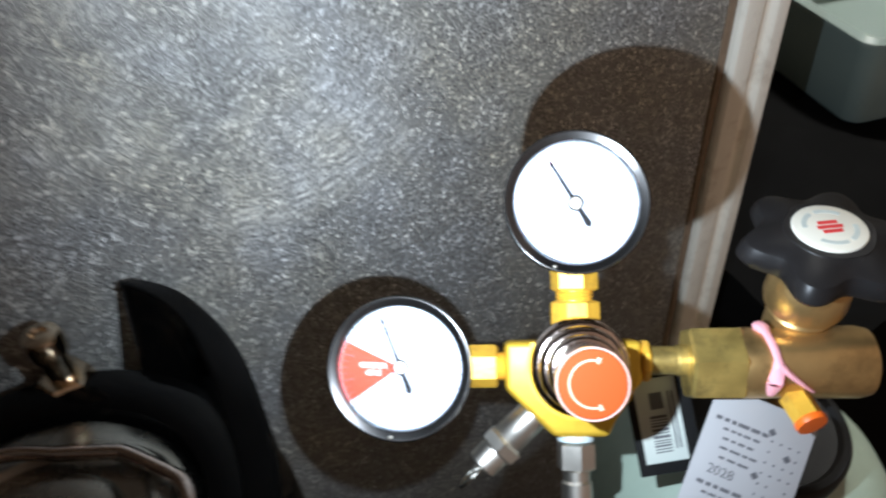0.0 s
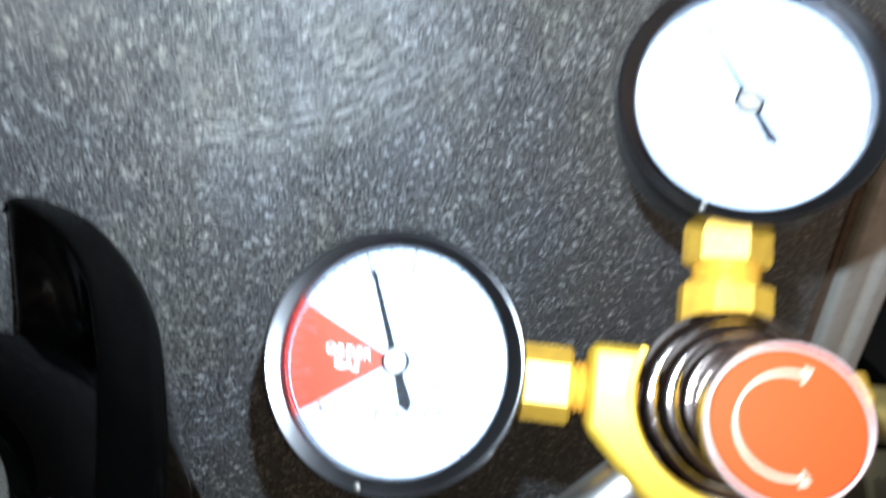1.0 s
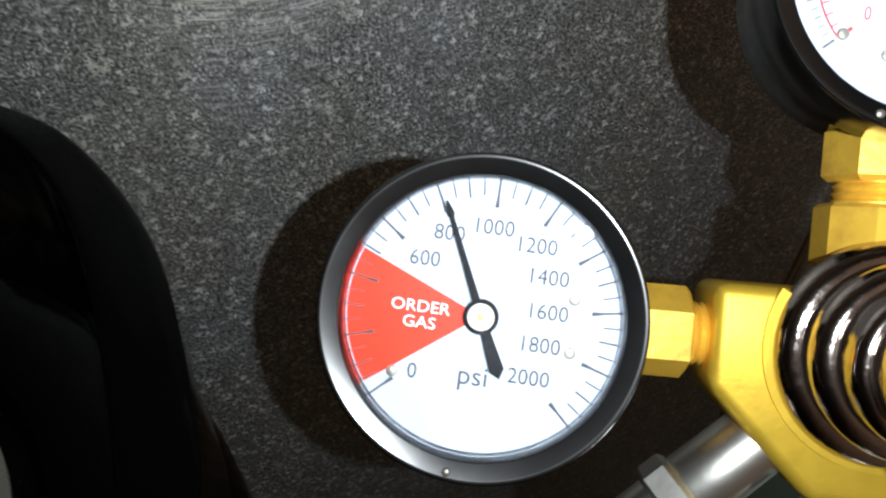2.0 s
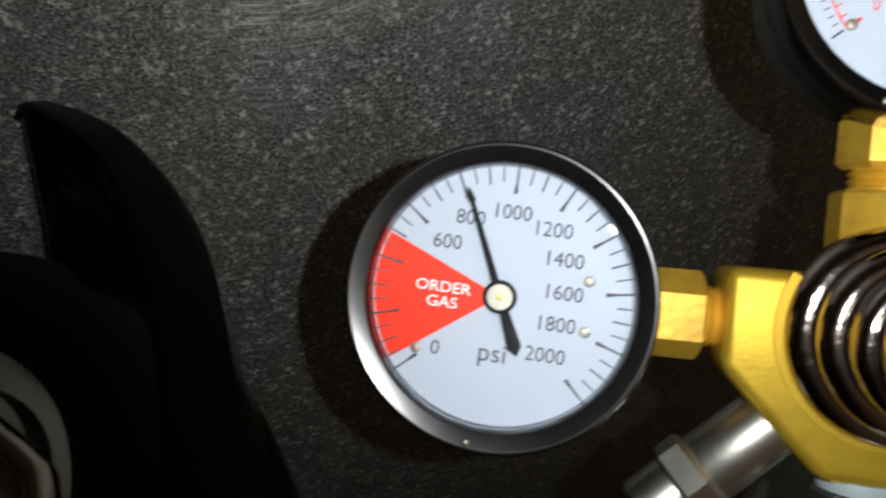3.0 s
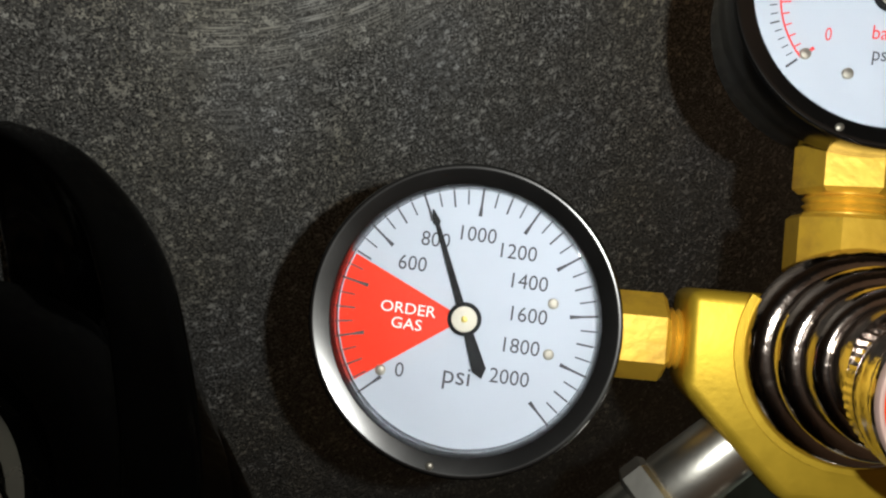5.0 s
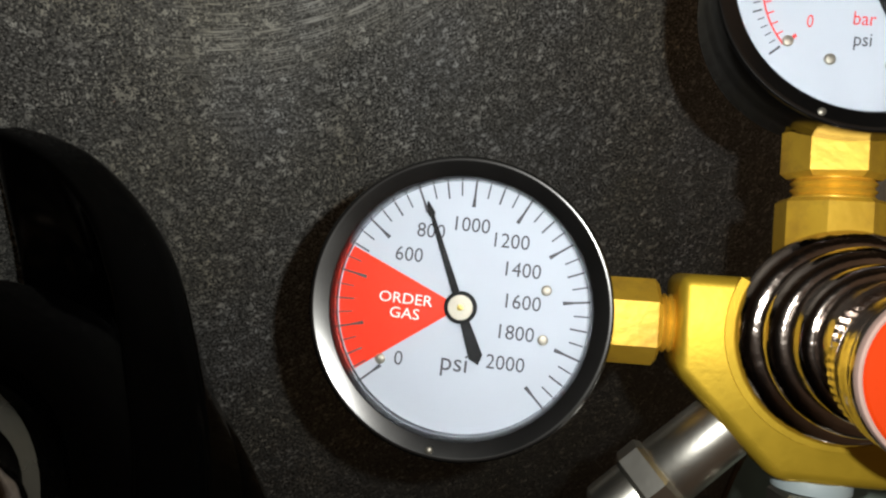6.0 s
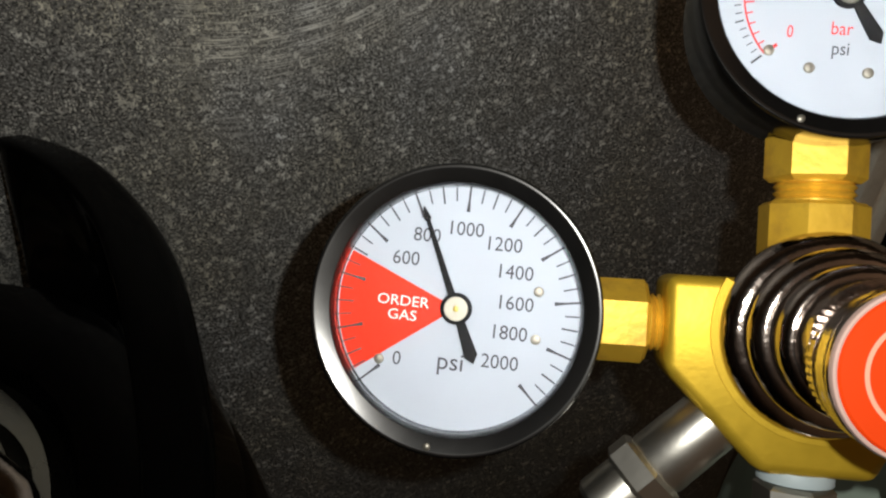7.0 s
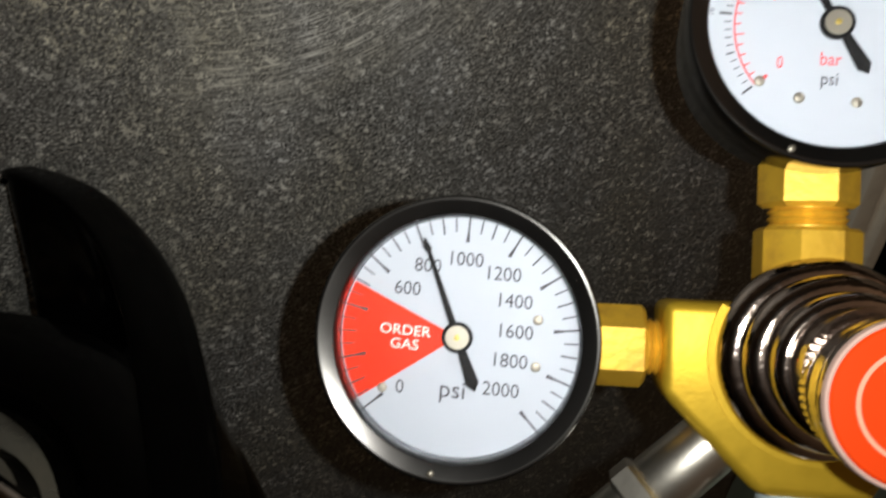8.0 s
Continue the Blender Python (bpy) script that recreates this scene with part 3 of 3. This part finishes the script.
ring = [ma @ Vector((0, 7 * mm * math.cos(a), 35 * mm + 7 * mm * math.sin(a))) for a in [2 * math.pi * i / 28 for i in range(29)]]
part("pull_ring", tube(ring, 0.8 * mm, 8), M_steel, relief, "steel wire pull ring")

# inlet
mi = along_u(0.6)
part("port_collar", hexagon(8.0 * mm, 94 * mm, 97.5 * mm, mi, sides=8, turn=radians(22.5)), M_brass, regulator, smooth=False)
part("inlet_tube", lathe([(0, 96 * mm), (5.7 * mm, 96 * mm), (5.7 * mm, 108 * mm), (6.1 * mm, 108.6 * mm), (6.1 * mm, 114 * mm), (0, 114 * mm)], 40, mi), M_oldbrass, regulator, "brass inlet nipple")
part("inlet_nut", hexagon(13.3 * mm, 112 * mm, 132.5 * mm, along_u(-0.6), turn=radians(-6), chamfer=0.07), M_oldbrass, regulator, "tarnished brass cylinder nut", smooth=False)

# ---- the gas cylinder ----
CX = HUB + U * 0.1565 + V * 0.0012 + N_ * ((SN - 18.0) * mm)
cyl = thing("gas_cylinder", Matrix.Translation((CX.x, CX.y, 0.0)), "pale green steel gas cylinder with a bronze valve", "gas cylinder")
INV = Matrix.Translation((-CX.x, -CX.y, 0.0))
ZV = CX.z


def in_cyl(bm):
    bm.transform(INV)
    return bm


def LZ(r, z):
    return (r * mm, ZV + z * mm)


part("body", lathe([(0, 0.0), (0.072, 0.0), (0.077, 0.006), (0.077, ZV - 0.128), (0.076, ZV - 0.110), (0.072, ZV - 0.095), (0.063, ZV - 0.080), (0.049, ZV - 0.068), (0.031, ZV - 0.060), (0.024, ZV - 0.056), (0, ZV - 0.056)], 96), M_bottle, cyl, "pale green painted steel bottle")
valve = part("valve_body", in_cyl(lathe([(0, 131 * mm), (13.2 * mm, 131 * mm), (13.9 * mm, 133.5 * mm), (14.1 * mm, 176 * mm), (13.2 * mm, 180 * mm), (10.5 * mm, 181.5 * mm), (0, 181.8 * mm)], 64, REG @ along_u(-0.6))), M_bronze, cyl, "brown bronze valve barrel")
part("neck", lathe([(0, ZV - 0.056), LZ(19, -56), LZ(19, -50), LZ(15, -46), LZ(13, -42), LZ(13, -8), LZ(0, -8)], 48), M_bronze, valve, "bronze valve neck")
part("collar", lathe([LZ(20, -57), LZ(36, -58), LZ(39, -56), LZ(39.5, -50), LZ(38, -47), LZ(35, -46.5), LZ(33, -49), LZ(20, -50)], 64), M_collar, cyl, "black plastic neck collar")
part("gland_nut", lathe([LZ(0, 6), LZ(12.6, 6), LZ(12.3, 22), LZ(12.2, 25.5), LZ(12.6, 27), LZ(11.6, 28.5), LZ(13.2, 29.6), LZ(14.8, 31), LZ(15.4, 34), LZ(15.1, 44), LZ(13.5, 46.5), LZ(8.5, 47), LZ(8.5, 54), LZ(0, 54)], 64), M_bronze, valve, "turned bronze gland nut")
# handwheel with rounded lobes
bm = bmesh.new()
rings = []
SEG, LOBES = 96, 6
for k, (sc, z) in enumerate([(0.20, 55), (0.62, 54), (0.82, 54), (0.94, 55.2), (1.0, 57.8), (0.985, 61), (0.93, 63.7), (0.80, 65.5), (0.58, 66.8), (0.57, 67.2), (0.0, 67.2)]):
    if sc == 0.0:
        rings.append([bm.verts.new((0, 0, ZV + z * mm))])
        continue
    row = []
    for i in range(SEG):
        a = 2 * math.pi * i / SEG
        amp = 4.2 * max(0, (sc - 0.55) / 0.45)
        r = sc * 27.0 + amp * math.cos(LOBES * a - 3.4)
        row.append(bm.verts.new((r * mm * math.cos(a), r * mm * math.sin(a), ZV + z * mm)))
    rings.append(row)
for a, b in zip(rings, rings[1:]):
    for i in range(SEG):
        j = (i + 1) % SEG
        bm.faces.new((a[i], b[0], a[j]) if len(b) == 1 else (a[i], b[i], b[j], a[j]))
bm.faces.new(list(reversed(rings[0])))
wheel = part("handwheel", bm, M_wheel, cyl, "black lobed plastic handwheel")
part("badge", lathe([LZ(0, 66.8), LZ(12.6, 66.8), LZ(12.9, 67.6), LZ(12.6, 68.2), LZ(11.6, 68.5), LZ(0, 68.5)], 64), M_badge, wheel, "round cream badge with red and grey print")
for k, (w, y) in enumerate(((7, 2.5), (9, 0.1), (7, -2.3))):
    part("badge_print", box(-w / 2 * mm, w / 2 * mm, (y - 0.9) * mm, (y + 0.9) * mm, ZV + 68.45 * mm, ZV + 68.6 * mm, m=Matrix.Rotation(radians(-25), 4, "Z")), M_redline, wheel, smooth=False)
for a0, a1 in ((20, 80), (92, 150), (200, 262), (275, 335)):
    bm = arc_band(7.8 * mm, 9.6 * mm, a0, a1, ZV + 68.45 * mm, ZV + 68.6 * mm, 14)
    part("badge_print", bm, M_labelpaper, wheel, smooth=False)
# burst-disc plug
pa, pb = REG @ P3(150.5, -12.5, -7), REG @ P3(155.0, -25.5, 4)
mp = INV @ axis_pose(pa, pb)
plug = part("burst_disc_plug", hexagon(4.9 * mm, 0, 12.0 * mm, mp, turn=0.3), M_brass, cyl, "brass burst-disc plug with orange end", smooth=False)
part("plug_face", lathe([(0, 11.5 * mm), (5.9 * mm, 11.5 * mm), (6.1 * mm, 12.5 * mm), (5.7 * mm, 14 * mm), (0, 14.2 * mm)], 32, mp), M_orange, plug, "bright orange plug end")

# black-edged label on the bottle's shoulder
LQ = REG @ Matrix.Translation(P3(106.5, -26, -31)) @ Matrix.Rotation(radians(9), 4, "Z")
sticker = thing("barcode_label", LQ, "black plastic card with a pale barcode label against the cylinder", "label")
part("card", box(-13.5 * mm, 13.0 * mm, -22 * mm, 20 * mm, -0.8 * mm, 0.8 * mm, 0.7 * mm), M_collar, sticker)
part("label_sheet", box(-10.3 * mm, 7.5 * mm, -17 * mm, 18 * mm, 0.8 * mm, 1.0 * mm), M_labelpaper, sticker, "pale label sheet", smooth=False)
random.seed(4)
y = -13.0
while y < 2:
    w = random.choice((0.5, 0.8, 1.2))
    part("barcode_bar", box(-5.5 * mm, 1.5 * mm, y * mm, (y + w) * mm, 1.0 * mm, 1.12 * mm), M_print, sticker, smooth=False)
    y += w + random.choice((0.5, 0.7))
part("printed_block", box(-4.5 * mm, 1.0 * mm, 5 * mm, 12 * mm, 1.0 * mm, 1.12 * mm), M_print, sticker, smooth=False)
for x in (3.2, 4.8):
    part("printed_line", box(x * mm, (x + 0.7) * mm, -12 * mm, 12 * mm, 1.0 * mm, 1.12 * mm), M_print, sticker, smooth=False)

# inspection card hung from the valve neck
TQ = REG @ Matrix.Translation(P3(140.5, -25.1, -14)) @ Matrix.Rotation(radians(-23), 4, "Z") @ Matrix.Rotation(radians(-4), 4, "X")
tag = thing("inspection_tag", TQ, "grey-white printed card tag hung below the cylinder valve", "tag")
part("card", box(-20.3 * mm, 20.8 * mm, -69 * mm, 9 * mm, -0.3 * mm, 0.3 * mm, 0.25 * mm), M_paper, tag)
random.seed(8)
for row, (x0, x1, h) in enumerate(((-17, 4, 1.5), (-13, 3, 1.0), (-12, 2, 1.0), (-12, 3, 1.0), (-11, 1, 1.0), (0, 0, 0), (0, 0, 0), (-16, 2, 1.5), (-13, 0, 1.0), (-13, 2, 1.0), (-13, -1, 1.0), (-13, 3, 1.0), (-16, 2, 1.2), (-14, 4, 1.0))):
    yy = -2.5 - row * 3.7
    x = x0
    while x < x1 - 1:
        w = min(random.uniform(1.6, 4.6), x1 - x)
        part("printed_line", box(x * mm, (x + w) * mm, (yy - h) * mm, yy * mm, 0.3 * mm, 0.4 * mm), M_print, tag, smooth=False)
        x += w + random.uniform(0.6, 1.1)
lettering("2028", 5.4 * mm, Matrix.Translation((-8.5 * mm, -23.2 * mm, 0.36 * mm)), M_print, tag, "printed_year", width=1.0)
for k in range(40):
    px, py = 6.0 + (k % 4) * 3.6, -4.5 - (k // 4) * 4.3
    if k not in (5, 18, 27):
        part("punched_mark", lathe([(0, 0.3 * mm), (0.45 * mm, 0.3 * mm), (0.45 * mm, 0.42 * mm), (0, 0.42 * mm)], 8, Matrix.Translation((px * mm, py * mm, 0))), M_print, tag, smooth=False)
for px, py in ((5.0, -1.2), (13.5, -9.0), (4.0, -19.5)):
    part("printed_diamond", hexagon(1.2 * mm, 0.3 * mm, 0.42 * mm, Matrix.Translation((px * mm, py * mm, 0)), sides=4, chamfer=0.02), M_print, tag, smooth=False)

# pink band over the valve
def on_barrel(u, v, lift=0.8):
    r = 14.0 + lift
    v = max(-r * 0.99, min(r * 0.99, v))
    return REG @ P3(u, v - 0.6, SN + math.sqrt(r * r - v * v))


band_at = on_barrel(143, 0)
bandt = thing("pink_band", Matrix.Translation(band_at), "pink rubber band tied over the cylinder valve", "rubber band")
TB = Matrix.Translation(-band_at)
trunk = smooth_path([on_barrel(139.8, 14.6), on_barrel(140.2, 12.2), on_barrel(141.4, 7), on_barrel(142.4, 2), on_barrel(142.8, -1)], 5)
bm = tube(trunk, [2.9 * mm, 3.2 * mm, 3.3 * mm, 3.0 * mm, 2.4 * mm, 1.9 * mm] + [1.7 * mm] * (len(trunk) - 10) + [1.9 * mm, 2.1 * mm, 2.3 * mm, 2.2 * mm], 10, flat=0.7)
for leg, radii in (([(142.4, 2), (142.0, -2.5), (141.2, -7), (140.6, -11.5)], (1.8, 2.6, 3.1, 1.2)), ([(142.8, 1), (146, -2.8), (151, -6.8), (156, -10.2)], (2.2, 2.0, 1.6, 0.8))):
    pth = smooth_path([on_barrel(*q) for q in leg], 5)
    tube(pth, [float(np.interp(3 * i / (len(pth) - 1), (0, 1, 2, 3), radii)) * mm for i in range(len(pth))], 10, bm, flat=0.6)
bm.transform(TB)
part("band", bm, M_pink, bandt)

# ---- the keg ----
KC = Vector((-0.1485, -0.1050, 0.0))
keg = thing("beer_keg", Matrix.Translation(KC), "steel drinks keg with a black rubber top and handles", "keg")
part("body", lathe([(0, 0.0), (0.090, 0.0), (0.097, 0.008), (0.097, 0.47), (0.095, 0.492), (0.089, 0.508), (0.079, 0.530), (0.067, 0.548), (0.0630, 0.557), (0.0595, 0.5635), (0.051, 0.568), (0, 0.570)], 96), M_steel, keg, "brushed steel keg shell")


# the handle's shape by angle round the keg: degrees, outer and inner top edge, height of the top
FIN = ((-50, 92.5, 78, 562), (-25, 93.5, 79, 565), (-5, 95.5, 80, 571), (10, 99.5, 83, 576), (25, 108, 91, 581), (37, 115, 101, 586), (46, 119.5, 107.5, 591), (58.5, 121.5, 113.5, 595))


def fin_at(a):
    """Smooth values of the handle's shape at an angle."""
    k = max(i for i in range(len(FIN) - 1) if FIN[i][0] <= a or i == 0)
    p0, p1, p2, p3 = FIN[max(k - 1, 0)], FIN[k], FIN[k + 1], FIN[min(k + 2, len(FIN) - 1)]
    t = (a - p1[0]) / (p2[0] - p1[0])
    out = []
    for c in (1, 2, 3):
        m1 = (p2[c] - p0[c]) / (p2[0] - p0[0]) * (p2[0] - p1[0])
        m2 = (p3[c] - p1[c]) / (p3[0] - p1[0]) * (p2[0] - p1[0])
        out.append(mm * ((2 * t ** 3 - 3 * t * t + 1) * p1[c] + (t ** 3 - 2 * t * t + t) * m1 + (-2 * t ** 3 + 3 * t * t) * p2[c] + (t ** 3 - t * t) * m2))
    return out


def rubber_wall(a_end=58.5, a_start=-50, turn=0.0):
    """A flaring handle on the keg's rim: flat-topped, with a crisp inner edge and a rounded free end."""
    bm = bmesh.new()
    cols = []
    angles = [a_start + (a_end - 4 - a_start) * i / 56 for i in range(56)] + [a_end - 4 + 4 * math.sin(math.pi / 2 * i / 12) for i in range(13)]
    for a in angles:
        ro, ri, zt = fin_at(a)
        base_o, base_i = 0.098, 0.080
        if a > a_end - 4:
            q = math.sqrt(max(0.0, 1 - ((a - a_end + 4) / 4) ** 2))
            ro -= 0.0050 * (1 - q)
            ri += 0.0020 * (1 - q)
            zt -= 0.0035 * (1 - q)
            base_o -= 0.006 * (1 - q)
            base_i += 0.004 * (1 - q)
        skew = 8.0 * max(0.0, (a - 15) / (a_end - 15))
        ko, ki = 0.0035, 0.0022
        prof = [(base_o, 0.522), (base_o + (ro - base_o) * 0.38, 0.522 + (zt - 0.522) * 0.5), (ro - 0.0006, zt - 0.0085)]
        prof += [(ro - ko + ko * math.cos(f), zt - ko - 0.001 + ko * math.sin(f)) for f in [math.pi / 2 * k / 6 for k in range(7)]]
        prof += [((ro + ri) / 2, zt - 0.0002)]
        prof += [(ri + ki - ki * math.sin(f), zt - ki + ki * math.cos(f)) for f in [math.pi / 2 * k / 4 for k in range(5)]]
        prof += [(ri + (base_i - ri) * 0.5, (zt - ki + 0.540) / 2), (base_i, 0.540)]
        col = []
        for r, z in prof:
            turned = radians(a + turn - skew * (zt - z) / (zt - 0.53))
            col.append(bm.verts.new((r * math.cos(turned), r * math.sin(turned), z)))
        cols.append(col)
    for a, b in zip(cols, cols[1:]):
        for k in range(len(a)):
            j = (k + 1) % len(a)
            bm.faces.new((a[k], b[k], b[j], a[j]))
    bm.faces.new(list(reversed(cols[0])))
    bm.faces.new(cols[-1])
    return bm


top = part("rubber_top", lathe([(0.0615, 0.53), (0.0625, 0.557), (0.066, 0.5645), (0.075, 0.567), (0.088, 0.564), (0.095, 0.554), (0.0995, 0.535), (0.1005, 0.51), (0.1005, 0.43), (0.0985, 0.424), (0.0972, 0.43)], 96), M_rubber, keg, "black moulded rubber rim")
part("handle", rubber_wall(), M_rubber, top, "glossy black rubber handle")
part("handle", rubber_wall(turn=180), M_rubber, top, "glossy black rubber handle")


def post(x, y):
    m = Matrix.Translation((x, y, -0.008))
    p = part("post", lathe([(0, 0.520), (0.0085, 0.520), (0.0085, 0.562), (0.0095, 0.5635), (0.0095, 0.568), (0.0075, 0.571), (0.0065, 0.577), (0.0065, 0.59), (0.0085, 0.592), (0.0088, 0.600), (0.0078, 0.603), (0.004, 0.604), (0.003, 0.602), (0, 0.602)], 40, m), M_post, keg, "chrome connector post")
    part("post_nut", hexagon(0.0105, 0.562, 0.576, m), M_post, p, smooth=False)


post(0.0245, 0.0815)
post(-0.0245, -0.0815)
bm = lathe([(0.058, 0.560), (0.060, 0.566), (0.057, 0.571), (0.050, 0.573), (0.047, 0.570), (0.038, 0.5695), (0.035, 0.573), (0.026, 0.575), (0, 0.576)], 72)
bm.transform(Matrix.Diagonal((0.95, 0.72, 1, 1)))
lid = part("lid", bm, M_steel, keg, "polished steel oval lid")
bail = smooth_path([(-0.052, 0.0, 0.577), (-0.048, 0.025, 0.576), (-0.030, 0.038, 0.576), (-0.003, 0.0405, 0.577), (0.019, 0.0285, 0.577), (0.037, 0.0185, 0.577), (0.0425, 0.0145, 0.577), (0.051, 0.0025, 0.577), (0.0575, -0.0075, 0.577), (0.059, -0.013, 0.577), (0.0585, -0.022, 0.577), (0.054, -0.040, 0.576), (0.035, -0.050, 0.575), (0.0, -0.053, 0.575), (-0.035, -0.045, 0.576), (-0.051, -0.018, 0.577)], 6)
part("bail", tube(bail, 0.0032, 12), M_chrome, lid, "bent steel wire clamp")

# ---- beyond the panel's edge ----
def bin_mesh(rows, closed):
    bm = bmesh.new()
    rings = []
    for s, z in rows:
        row = []
        for cx, cy in ((1, 1), (-1, 1), (-1, -1), (1, -1)):
            for k in range(6):
                a = math.atan2(cy, cx) - math.pi / 4 + k / 5 * math.pi / 2
                row.append(bm.verts.new((s * (cx * 0.16 + 0.02 * math.cos(a)), s * (cy * 0.12 + 0.02 * math.sin(a)), z)))
        rings.append(row)
    for a, b in zip(rings, rings[1:]):
        for i in range(24):
            j = (i + 1) % 24
            bm.faces.new((a[i], a[j], b[j], b[i]))
    if closed:
        bm.faces.new(rings[0])
        bm.faces.new(list(reversed(rings[-1])))
    return bm


bin_ = thing("storage_bin", pose(0.8215, 0.181, 0.365, 0, 0, -14), "grey-green plastic storage bin on a black blanket", "storage bin")
part("tub", bin_mesh(((0.90, 0.0), (0.915, 0.004), (0.985, 0.10), (0.97, 0.10), (0.895, 0.012)), True), M_bin, bin_)
part("rim", bin_mesh(((0.987, 0.096), (1.025, 0.097), (1.03, 0.103), (1.0, 0.107), (0.965, 0.105), (0.968, 0.096)), False), M_bin, bin_, "rolled plastic rim")

bm = bmesh.new()
NX, NY = 60, 50
grid = []
for j in range(NY + 1):
    row = []
    for i in range(NX + 1):
        fx, fy = i / NX, j / NY
        x, y = 0.37 + 0.95 * fx, -0.12 + 0.9 * fy
        edge = min(fx, 1 - fx, fy, 1 - fy)
        h = 0.335 + 0.03 * min(1, edge * 6)
        f1 = noise.noise((x * 7, y * 5, 1.3))
        f2 = 1 - abs(noise.noise((x * 16 + 3, y * 10, 4.0)))
        flat = min(1.0, max(0.0, (math.hypot((x - 0.8215) / 0.25, (y - 0.181) / 0.21) - 0.8) * 3))
        h += flat * (0.03 * f1 + 0.02 * f2 - 0.008) - (1 - flat) * 0.004
        if edge == 0:
            h = 0.0
        row.append(bm.verts.new((x, y, h)))
    grid.append(row)
for j in range(NY):
    for i in range(NX):
        bm.faces.new((grid[j][i], grid[j][i + 1], grid[j + 1][i + 1], grid[j + 1][i]))
bm.faces.new([grid[0][i] for i in range(NX + 1)][::-1] + [grid[j][0] for j in range(1, NY + 1)] + [grid[NY][i] for i in range(1, NX + 1)] + [grid[j][NX] for j in range(NY - 1, 0, -1)])
heap = tagged(part("blanket", bm, M_cloth), "rumpled black blanket heaped on the floor", "blanket")
